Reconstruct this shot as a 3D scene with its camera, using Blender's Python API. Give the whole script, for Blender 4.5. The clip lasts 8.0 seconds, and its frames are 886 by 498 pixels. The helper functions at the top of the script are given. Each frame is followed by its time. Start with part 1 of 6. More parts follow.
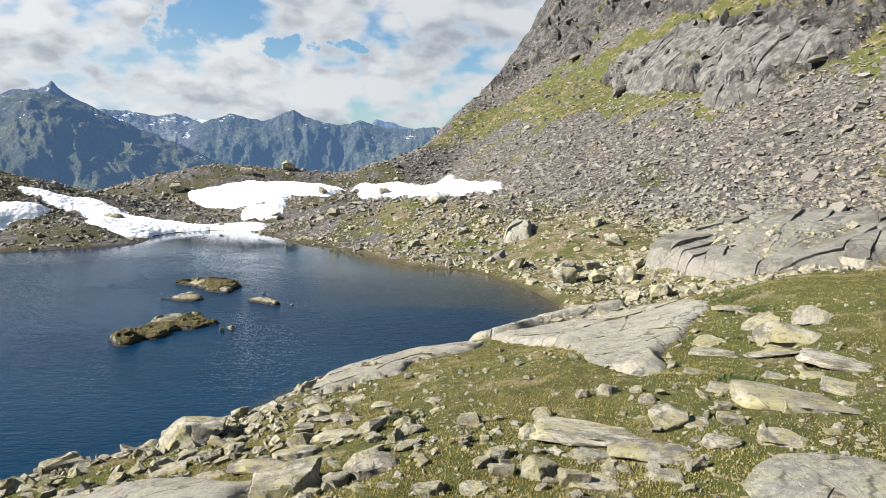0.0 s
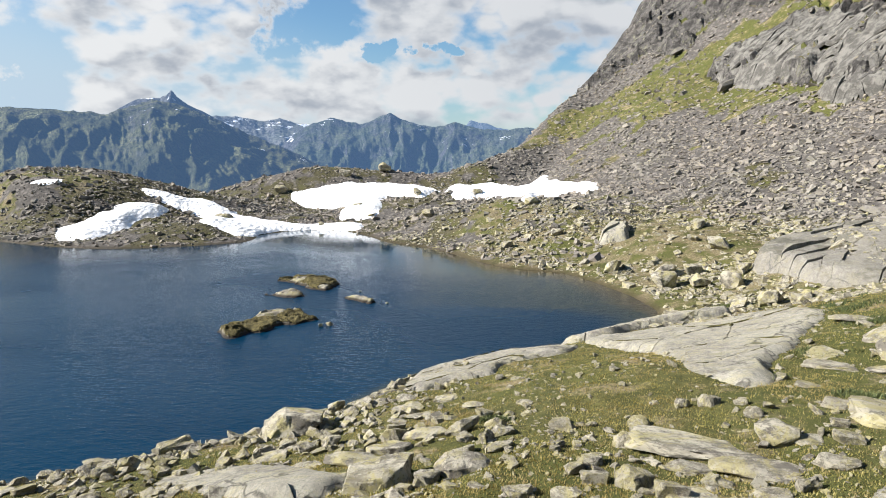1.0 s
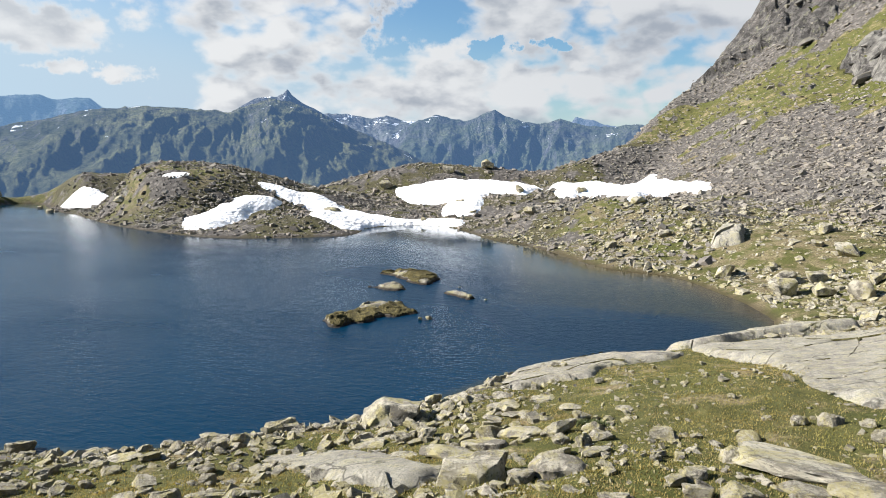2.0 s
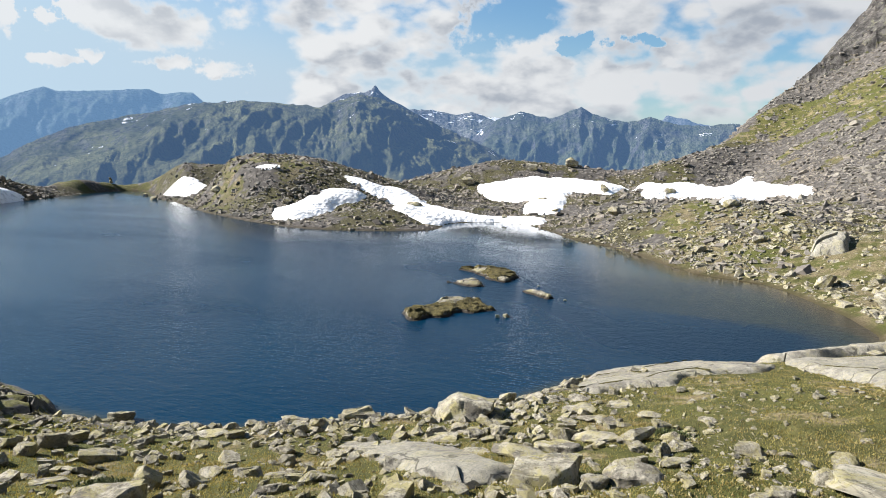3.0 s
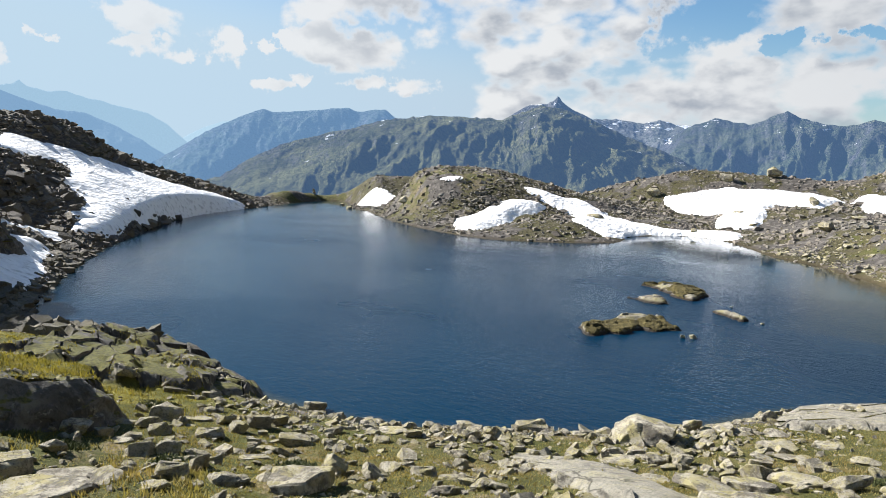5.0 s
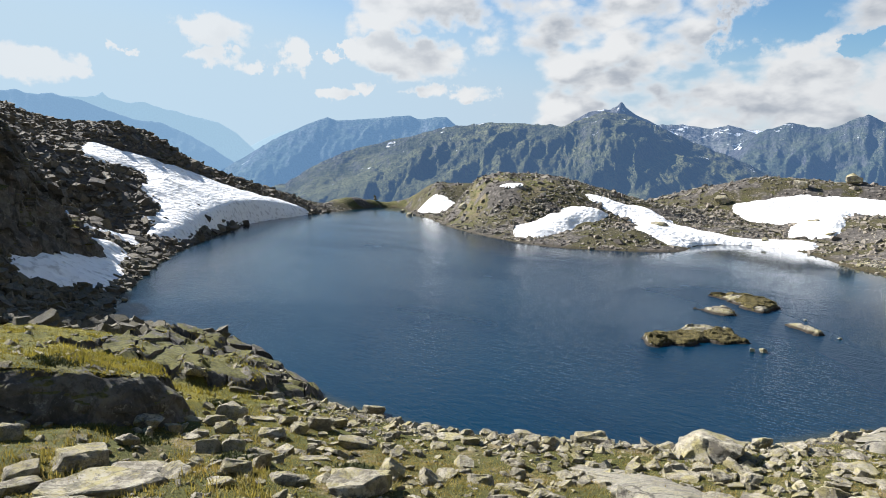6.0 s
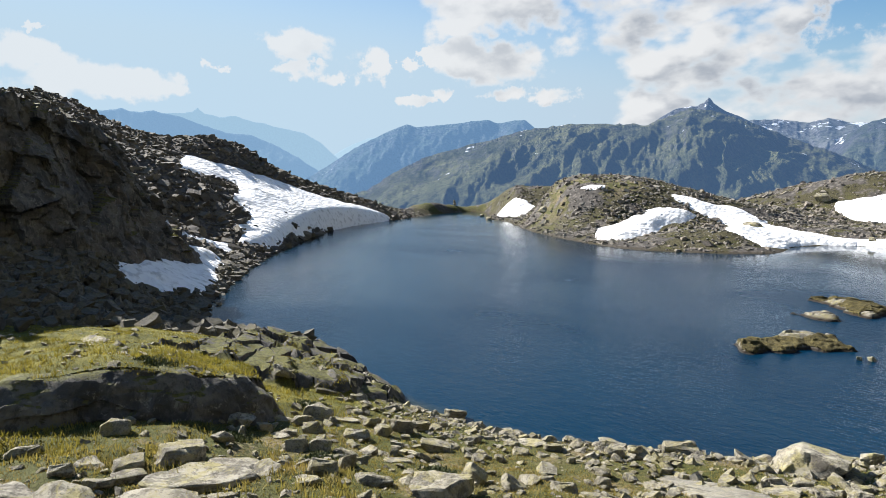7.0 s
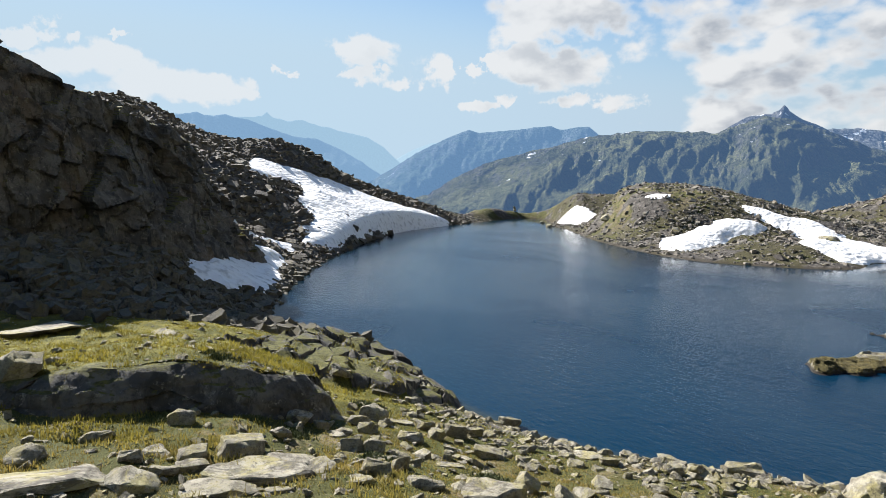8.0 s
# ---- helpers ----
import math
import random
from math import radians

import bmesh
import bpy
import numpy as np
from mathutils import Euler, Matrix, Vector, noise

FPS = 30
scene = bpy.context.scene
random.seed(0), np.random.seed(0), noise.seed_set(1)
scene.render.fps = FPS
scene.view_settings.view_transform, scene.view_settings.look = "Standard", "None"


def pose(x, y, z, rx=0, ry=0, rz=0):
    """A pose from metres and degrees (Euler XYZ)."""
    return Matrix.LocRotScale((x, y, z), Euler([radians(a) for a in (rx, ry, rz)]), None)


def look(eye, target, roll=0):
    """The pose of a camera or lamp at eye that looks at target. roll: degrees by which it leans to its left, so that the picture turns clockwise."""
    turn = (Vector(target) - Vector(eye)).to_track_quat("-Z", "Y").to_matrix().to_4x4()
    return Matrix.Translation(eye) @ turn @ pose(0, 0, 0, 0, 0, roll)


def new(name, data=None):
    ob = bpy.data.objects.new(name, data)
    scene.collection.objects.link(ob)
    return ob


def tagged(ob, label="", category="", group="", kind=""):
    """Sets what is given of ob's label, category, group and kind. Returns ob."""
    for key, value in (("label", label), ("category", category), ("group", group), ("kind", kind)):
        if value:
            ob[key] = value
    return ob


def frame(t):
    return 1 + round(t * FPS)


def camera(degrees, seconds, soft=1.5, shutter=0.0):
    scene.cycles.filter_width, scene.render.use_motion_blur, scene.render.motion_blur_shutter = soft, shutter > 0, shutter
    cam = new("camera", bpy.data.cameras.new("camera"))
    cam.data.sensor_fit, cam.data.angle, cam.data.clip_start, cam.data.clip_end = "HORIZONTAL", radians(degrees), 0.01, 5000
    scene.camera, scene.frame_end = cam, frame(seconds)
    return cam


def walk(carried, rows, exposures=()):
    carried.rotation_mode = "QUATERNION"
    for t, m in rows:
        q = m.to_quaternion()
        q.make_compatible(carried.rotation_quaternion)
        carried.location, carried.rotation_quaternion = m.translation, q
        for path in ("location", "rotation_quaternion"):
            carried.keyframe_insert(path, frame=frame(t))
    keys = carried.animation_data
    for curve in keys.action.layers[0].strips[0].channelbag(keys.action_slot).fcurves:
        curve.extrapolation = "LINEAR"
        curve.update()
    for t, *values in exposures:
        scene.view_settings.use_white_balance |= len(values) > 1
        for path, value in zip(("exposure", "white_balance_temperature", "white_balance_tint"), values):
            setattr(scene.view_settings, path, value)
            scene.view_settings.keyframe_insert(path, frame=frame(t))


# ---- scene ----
cam = camera(69.75, 8.0, soft=0.55)
EYE = Vector((0.0, 0.0, 10.0))  # metres above the lake's surface, which is z = 0
# seconds, yaw to the left, pitch, lean to the left
ROWS = [
    (0.0, 0.00, -7.93, -0.16),
    (0.5, 4.17, -7.86, -0.41),
    (1.0, 8.43, -7.79, -0.67),
    (1.5, 13.35, -7.83, -0.71),
    (3.0, 24.80, -8.32, 0.82),
    (3.5, 28.80, -8.25, 0.81),
    (4.0, 32.60, -8.06, 1.09),
    (4.5, 37.24, -7.78, 0.68),
    (6.0, 46.27, -6.88, 0.21),
    (6.5, 49.55, -6.63, -0.01),
    (7.0, 53.49, -6.43, -1.19),
    (7.5, 56.27, -6.14, -0.57),
    (8.0, 58.80, -5.88, -0.18),
]


def heading(az, el=0.0):
    """The unit vector at az degrees to the left of the y axis and el degrees above the horizon."""
    a, e = radians(az), radians(el)
    return Vector((-math.sin(a) * math.cos(e), math.cos(a) * math.cos(e), math.sin(e)))


walk(cam, [(t, look(EYE, EYE + heading(yaw, pitch), lean)) for t, yaw, pitch, lean in ROWS])

# ---- light ----
SUN_AZ, SUN_EL = 101.0, 33.5
sun_data = bpy.data.lights.new("sun", "SUN")
sun_data.energy, sun_data.angle, sun_data.color = 5.0, radians(0.6), (1.0, 0.965, 0.92)
sun = new("sun", sun_data)
sun.matrix_world = look(heading(SUN_AZ, SUN_EL) * 60 + EYE, EYE)
scene.view_settings.exposure = 1.45


def build_sky():
    world = bpy.data.worlds.new("sky")
    scene.world = world
    world.use_nodes = True
    nt = world.node_tree
    nt.nodes.clear()
    N, L = nt.nodes.new, nt.links.new

    def val(op, a, b=None, clamp=False):
        n = N("ShaderNodeMath")
        n.operation, n.use_clamp = op, clamp
        for i, v in enumerate((a, b)):
            if v is None:
                continue
            if isinstance(v, (int, float)):
                n.inputs[i].default_value = v
            else:
                L(v, n.inputs[i])
        return n.outputs[0]

    def ramp(x, lo, hi):
        n = N("ShaderNodeMapRange")
        n.interpolation_type = "SMOOTHSTEP"
        n.inputs["From Min"].default_value, n.inputs["From Max"].default_value = lo, hi
        L(x, n.inputs["Value"])
        return n.outputs["Result"]

    def mix(f, a, b):
        n = N("ShaderNodeMix")
        n.data_type = "RGBA"
        for sock, v in ((n.inputs[0], f), (n.inputs[6], a), (n.inputs[7], b)):
            if isinstance(v, (int, float, tuple)):
                sock.default_value = v
            else:
                L(v, sock)
        return n.outputs[2]

    out, bg = N("ShaderNodeOutputWorld"), N("ShaderNodeBackground")
    sky = N("ShaderNodeTexSky")
    sky.sky_type, sky.sun_disc = "NISHITA", False
    sky.sun_elevation, sky.sun_rotation = radians(SUN_EL), radians(-SUN_AZ)
    sky.altitude, sky.air_density, sky.dust_density, sky.ozone_density = 2000, 1.6, 0.3, 2.0
    co = N("ShaderNodeTexCoord")

    def moved(vec, by):
        n, m = N("ShaderNodeVectorMath"), N("ShaderNodeVectorMath")
        n.operation, m.operation = "ADD", "NORMALIZE"
        L(vec, n.inputs[0])
        n.inputs[1].default_value = by
        L(n.outputs[0], m.inputs[0])
        return m.outputs[0]

    def split(vec):
        n = N("ShaderNodeSeparateXYZ")
        L(vec, n.inputs[0])
        return n.outputs

    def oval(az, el, a, e, w, h):
        """1 at the middle of an oval of the sky, 0 at its rim, less beyond."""
        u, v = val("MULTIPLY", val("SUBTRACT", az, a), 1 / w), val("MULTIPLY", val("SUBTRACT", el, e), 1 / h)
        return val("SUBTRACT", 1.0, val("ADD", val("MULTIPLY", u, u), val("MULTIPLY", v, v)))

    def density(vec):
        """How thick the clouds are: single heaps to the west, a broken bank to the north and east with two gaps."""
        x, y, z = split(vec)
        az = val("MULTIPLY", val("ARCTAN2", val("MULTIPLY", x, -1.0), y), 57.2958)
        el = val("MULTIPLY", val("ARCSINE", z), 57.2958)
        ragged = N("ShaderNodeTexNoise")
        L(vec, ragged.inputs["Vector"])
        ragged.inputs["Scale"].default_value, ragged.inputs["Detail"].default_value, ragged.inputs["Roughness"].default_value = 9.0, 7.0, 0.6
        rx, ry, rz = split(ragged.outputs["Color"])
        az = val("ADD", az, val("MULTIPLY", val("SUBTRACT", rx, 0.5), 22.0))
        el = val("ADD", el, val("MULTIPLY", val("SUBTRACT", ry, 0.5), 6.5))
        k = val("SUBTRACT", val("MULTIPLY", ramp(az, 50.0, 36.0), 1.62), 1.0)
        k = val("SUBTRACT", k, val("MULTIPLY", ramp(el, 13.5, 19.0), 0.35))
        for cloud in HEAPS:
            k = val("MAXIMUM", k, oval(az, el, *cloud))
        for gap in GAPS:
            k = val("SUBTRACT", k, val("MULTIPLY", val("MAXIMUM", oval(az, el, *gap), 0.0), 1.15))
        tall = N("ShaderNodeMapping")
        tall.inputs["Scale"].default_value = (1.0, 1.0, 1.7)
        L(vec, tall.inputs[0])
        puff, noi = N("ShaderNodeTexVoronoi"), N("ShaderNodeTexNoise")
        for n, size, fine in ((puff, 11.0, 2.5), (noi, 6.0, 8.0)):
            L(tall.outputs[0], n.inputs["Vector"])
            n.inputs["Scale"].default_value, n.inputs["Detail"].default_value = size, fine
            n.inputs["Roughness"].default_value = 0.55
        lumps = val("MULTIPLY", val("SUBTRACT", 0.80, puff.outputs["Distance"]), 1.0)
        return val("ADD", val("ADD", k, lumps), val("MULTIPLY", val("SUBTRACT", noi.outputs["Fac"], 0.5), 3.2))

    at = co.outputs["Generated"]
    x, y, z = split(at)
    body = density(at)

    def billow(vec, grain):
        tall, n = N("ShaderNodeMapping"), N("ShaderNodeTexNoise")
        tall.inputs["Scale"].default_value = (1.0, 1.0, 1.9)
        L(vec, tall.inputs[0])
        L(tall.outputs[0], n.inputs["Vector"])
        n.inputs["Scale"].default_value, n.inputs["Detail"].default_value = grain, 5.0
        return n.outputs["Fac"]

    towards = moved(at, tuple(heading(SUN_AZ - 25, 50) * 0.04))
    relief = val("ADD", val("SUBTRACT", billow(at, 6.5), billow(towards, 6.5)), val("MULTIPLY", val("SUBTRACT", body, density(towards)), 0.10))
    lit = ramp(relief, -0.12, 0.11)
    thick = ramp(body, 0.10, 0.75)
    grey = val("MULTIPLY", thick, val("SUBTRACT", 1.0, val("MULTIPLY", lit, 0.95)))
    white = mix(ramp(x, -0.55, 0.1), (10.9, 11.1, 11.3, 1), (9.2, 9.5, 9.9, 1))
    shade = mix(val("MULTIPLY", grey, ramp(x, -1.0, -0.55)), white, (5.0, 5.6, 6.5, 1))
    pale = mix(ramp(val("MULTIPLY", x, -1.0), 0.2, 1.0), (6.4, 7.8, 9.2, 1), (6.9, 9.1, 11.0, 1))
    tint = N("ShaderNodeMix")
    tint.data_type, tint.blend_type = "RGBA", "MULTIPLY"
    tint.inputs[0].default_value, tint.inputs[7].default_value = 1.0, (1.05, 1.38, 1.66, 1)
    L(sky.outputs[0], tint.inputs[6])
    hazy = mix(ramp(val("ADD", val("MULTIPLY", z, 1.3), val("MULTIPLY", x, 0.42)), 0.16, -0.16), tint.outputs[2], pale)
    cover = val("MULTIPLY", val("MULTIPLY", ramp(body, -0.12, 0.55), ramp(z, 0.03, 0.075)), val("MULTIPLY", ramp(z, 0.37, 0.26), ramp(y, -0.5, 0.1)))
    col = mix(val("MULTIPLY", cover, ramp(x, -1.7, -0.6)), hazy, shade)
    L(col, bg.inputs[0])
    bg.inputs[1].default_value = 0.0284
    L(bg.outputs[0], out.inputs[0])


# clouds: bearing and height of the middle, half width and half height, in degrees
HEAPS = [(92.5, 11.6, 2.2, 0.8), (85.2, 11.7, 1.0, 0.5), (88, 9.5, 4.4, 1.7), (83.3, 7.9, 7.0, 1.7), (78.6, 8.0, 3.3, 1.3), (72.3, 10.0, 1.0, 0.5), (65.4, 10.9, 3.8, 1.5),
         (65.6, 9.1, 1.7, 0.8), (60.9, 10.0, 2.5, 1.5), (54.6, 10.9, 1.7, 1.3), (48.1, 9.9, 6.0, 2.3), (55.4, 6.6, 2.2, 0.7), (52.5, 6.9, 1.5, 1.0), (45.0, 6.8, 2.2, 0.9), (46.0, 14.6, 13.0, 2.6)]
GAPS = [(19.0, 11.6, 5.6, 3.0), (10.4, 9.0, 2.6, 0.7)]
build_sky()
# ---- the lie of the land ----
def lattice(ix, iy, seed):
    h = (ix.astype(np.int64) * 374761393 + iy.astype(np.int64) * 668265263 + seed * 974634777) & 0xFFFFFFFF
    h = ((h ^ (h >> 13)) * 1274126177) & 0xFFFFFFFF
    return ((h ^ (h >> 16)) & 0xFFFF) / 65535.0


def vnoise(x, y, seed=0):
    """Smooth noise from 0 to 1 with a grain of 1."""
    ix, iy = np.floor(x), np.floor(y)
    fx, fy = x - ix, y - iy
    fx, fy = fx * fx * (3 - 2 * fx), fy * fy * (3 - 2 * fy)
    a, b = lattice(ix, iy, seed), lattice(ix + 1, iy, seed)
    c, d = lattice(ix, iy + 1, seed), lattice(ix + 1, iy + 1, seed)
    return (a * (1 - fx) + b * fx) * (1 - fy) + (c * (1 - fx) + d * fx) * fy


def fbm(x, y, grain, octaves=4, seed=0, ridged=False):
    """Summed noise, about -1 to 1; ridged: sharp crests."""
    total, amp, norm = 0.0, 1.0, 0.0
    for o in range(octaves):
        k = 2.03 ** o / grain
        n = vnoise(x * k + 17.3 * o, y * k - 9.1 * o, seed + o) * 2 - 1
        total = total + amp * ((1 - 2 * np.abs(n)) if ridged else n)
        norm += amp
        amp *= 0.5
    return total / norm


SHORE = [(1.6, 34.0), (5.5, 38.0), (7.9, 42.0), (7.4, 46.0), (6.3, 49.4), (2.4, 57.2), (-3.5, 60.4), (-12.0, 72.5), (-18.4, 77.9),
         (-26.6, 89.3), (-34.1, 92.0), (-38.8, 86.0), (-37.8, 77.3), (-47.2, 71.0), (-57.6, 70.6), (-80.0, 79.7), (-102.0, 93.2),
         (-117.5, 100.8), (-129.0, 110.0), (-138.0, 113.0), (-141.0, 106.0), (-128.3, 79.5), (-113.0, 56.3), (-82.0, 32.0), (-70.3, 24.4), (-57.0, 17.2),
         (-50.6, 14.2), (-43.0, 13.0), (-35.0, 16.0), (-26.0, 14.8), (-21.1, 15.0), (-16.7, 16.2), (-12.5, 19.1), (-9.7, 21.4),
         (-7.8, 23.8), (-5.4, 28.2), (-2.8, 30.4)]


def spline(points, n):
    """A closed smooth line through the points."""
    p = np.array(points)
    a, b, c, d = np.roll(p, 1, 0), p, np.roll(p, -1, 0), np.roll(p, -2, 0)
    rows = []
    for i in range(n):
        t = i / n
        rows.append(0.5 * (2 * b + (c - a) * t + (2 * a - 5 * b + 4 * c - d) * t * t + (3 * b - a - 3 * c + d) * t ** 3))
    return np.stack(rows, 1).reshape(-1, 2)


LINE = spline(SHORE, 4)


def outside(x, y, line=LINE):
    """Metres outside (plus) or inside (minus) a closed line."""
    best, inn = np.full(x.shape, 1e9), np.zeros(x.shape, bool)
    for (ax, ay), (bx, by) in zip(line, np.roll(line, -1, 0)):
        dx, dy = bx - ax, by - ay
        t = np.clip(((x - ax) * dx + (y - ay) * dy) / (dx * dx + dy * dy + 1e-12), 0, 1)
        best = np.minimum(best, (x - ax - t * dx) ** 2 + (y - ay - t * dy) ** 2)
        cross = (ay > y) != (by > y)
        inn ^= cross & (x < (bx - ax) * (y - ay) / (by - ay + 1e-12) + ax)
    return np.where(inn, -1, 1) * np.sqrt(best)


def facets(x, y, size, turn, stretch, seed, tilt=0.35):
    """Jointed rock: tilted flat facets with sharp steps between them, about -1 to 1 metre per metre of size."""
    c, s = math.cos(radians(turn)), math.sin(radians(turn))
    u, v = (x * c + y * s) / size, (-x * s + y * c) * stretch / size
    iu, iv = np.floor(u), np.floor(v)
    best, out = np.full(x.shape, 1e9), np.zeros(x.shape)
    for a in (-1, 0, 1):
        for b in (-1, 0, 1):
            qu, qv = iu + a, iv + b
            pu, pv = u - qu - lattice(qu, qv, seed), v - qv - lattice(qu, qv, seed + 1)
            dist = pu * pu + pv * pv
            lift = (lattice(qu, qv, seed + 2) - 0.5) + tilt * 2 * ((lattice(qu, qv, seed + 3) - 0.5) * pu + (lattice(qu, qv, seed + 4) - 0.5) * pv)
            out = np.where(dist < best, lift, out)
            best = np.minimum(best, dist)
    return out * size


def soft(v, k):
    """A smooth ramp: 0 below nought, v above it."""
    return k * np.logaddexp(0, v / k)


def step(v, lo, hi):
    t = np.clip((v - lo) / (hi - lo), 0, 1)
    return t * t * (3 - 2 * t)


# knolls: place, half lengths along and across, turn in degrees, height
KNOLLS = [
    (-79.5, 93.5, 27.0, 14.5, 33, 7.6),   # grassy hump across the lake
    (-123.7, 123.3, 29.6, 15.3, 34, 8.1),
    (-85.3, 103.8, 18.2, 9.9, 40, 2.3),
    (-44, 84, 8, 8, 0, 0.6),
    (-33, 138, 22, 12, 10, 6.0),    # bouldery hump behind the snow
    (-58, 136, 20, 12, 0, 4.6),
    (-18, 112, 14, 9, -20, 2.0),
    (-2, 84, 16, 11, -50, 2.6),     # meadow above the east shore
]
NEAR_KNOLLS = [
    (21, 27, 9, 9, 0, 1.6),         # grass rise beside the slabs
    (25, 46, 9, 6.5, -15, 2.8),     # big outcrop
    (14, 62, 9, 7, 0, 1.2),
    (-31, 7, 12, 6, 10, 0.45),      # bench
    (-145.5, 113.1, 16.6, 11.4, 24, 3.5),   # low sill at the far end
    (-7, 144, 17, 9, 57, 6.0),      # toe of the eastern ridge
    (5, 164, 13, 9, 57, 4.2),
    (-100, 20, 16, 9, -30, 3.0),
    (-137, 44, 13, 9, -40, 4.2),    # stony top of the west hill
]


def flank_d(x, y):
    """Metres up the mountain's flank from its foot."""
    return (x - 30) * 0.88 + (y - 64) * 0.476


CRAG_LINES = [spline(p, 2) for p in (
    [(8, 172), (16.6, 164), (25, 163.7), (33, 150), (37, 156.5), (46, 140), (51.5, 126.7), (75, 130), (80, 220), (20, 245), (-2, 195)],
    [(34.2, 135.7), (33.8, 126.9), (39.9, 100.6), (41.3, 91.9), (48.4, 87.9), (52.4, 84.9), (56.9, 85.5), (68, 92), (64, 108), (53.5, 105), (50.9, 112), (45.7, 127.7)])]
GREEN_LINE = spline([(-10, 150), (8, 160), (18, 164), (29, 158), (35, 150), (46, 142), (52, 128), (66, 110), (74, 88), (64, 68), (51, 74), (46.6, 77), (39, 90), (32, 100),
                     (24.6, 119), (17, 123), (12, 138), (0, 138), (-12, 138)], 2)
LEDGE_LINE = spline([(-23.5, -8), (-21.1, -1.7), (-20, -0.2), (-19.85, 1.8), (-19.3, 3.4), (-18.8, 5), (-19, 6.4), (-20.5, 7.8), (-24, 8.6), (-28, 8.5), (-31, 4), (-32, -8)], 3)
POINT_LINE = spline([(-29, 5.5), (-31, 9), (-35.5, 13), (-35.5, 16.2), (-31, 15.8), (-27, 15.5), (-22.6, 14.7), (-22.4, 12.6), (-24.2, 9.6), (-26.5, 7)], 3)


def within(x, y, line, pad=6.0):
    """Metres inside a closed line, worked out only near it."""
    out = np.full(x.shape, -50.0)
    lo, hi = line.min(0) - pad, line.max(0) + pad
    near = (x > lo[0]) & (x < hi[0]) & (y > lo[1]) & (y < hi[1])
    if near.any():
        out[near] = -outside(x[near], y[near], line)
    return out


def crags(x, y):
    """Where bare rock breaks through the flank."""
    d = flank_d(x, y)
    wave = 3.0 * fbm(x, y, 9, 5, 77)
    m = np.maximum(within(x, y, CRAG_LINES[0]), within(x, y, CRAG_LINES[1])) + wave
    high = (fbm(x, y, 24, 6, 78) + 0.1) * 12 * step(d, 58, 70) - 30 * step(d, 64, 56)
    return step(np.maximum(m, high), 0.0, 1.2)


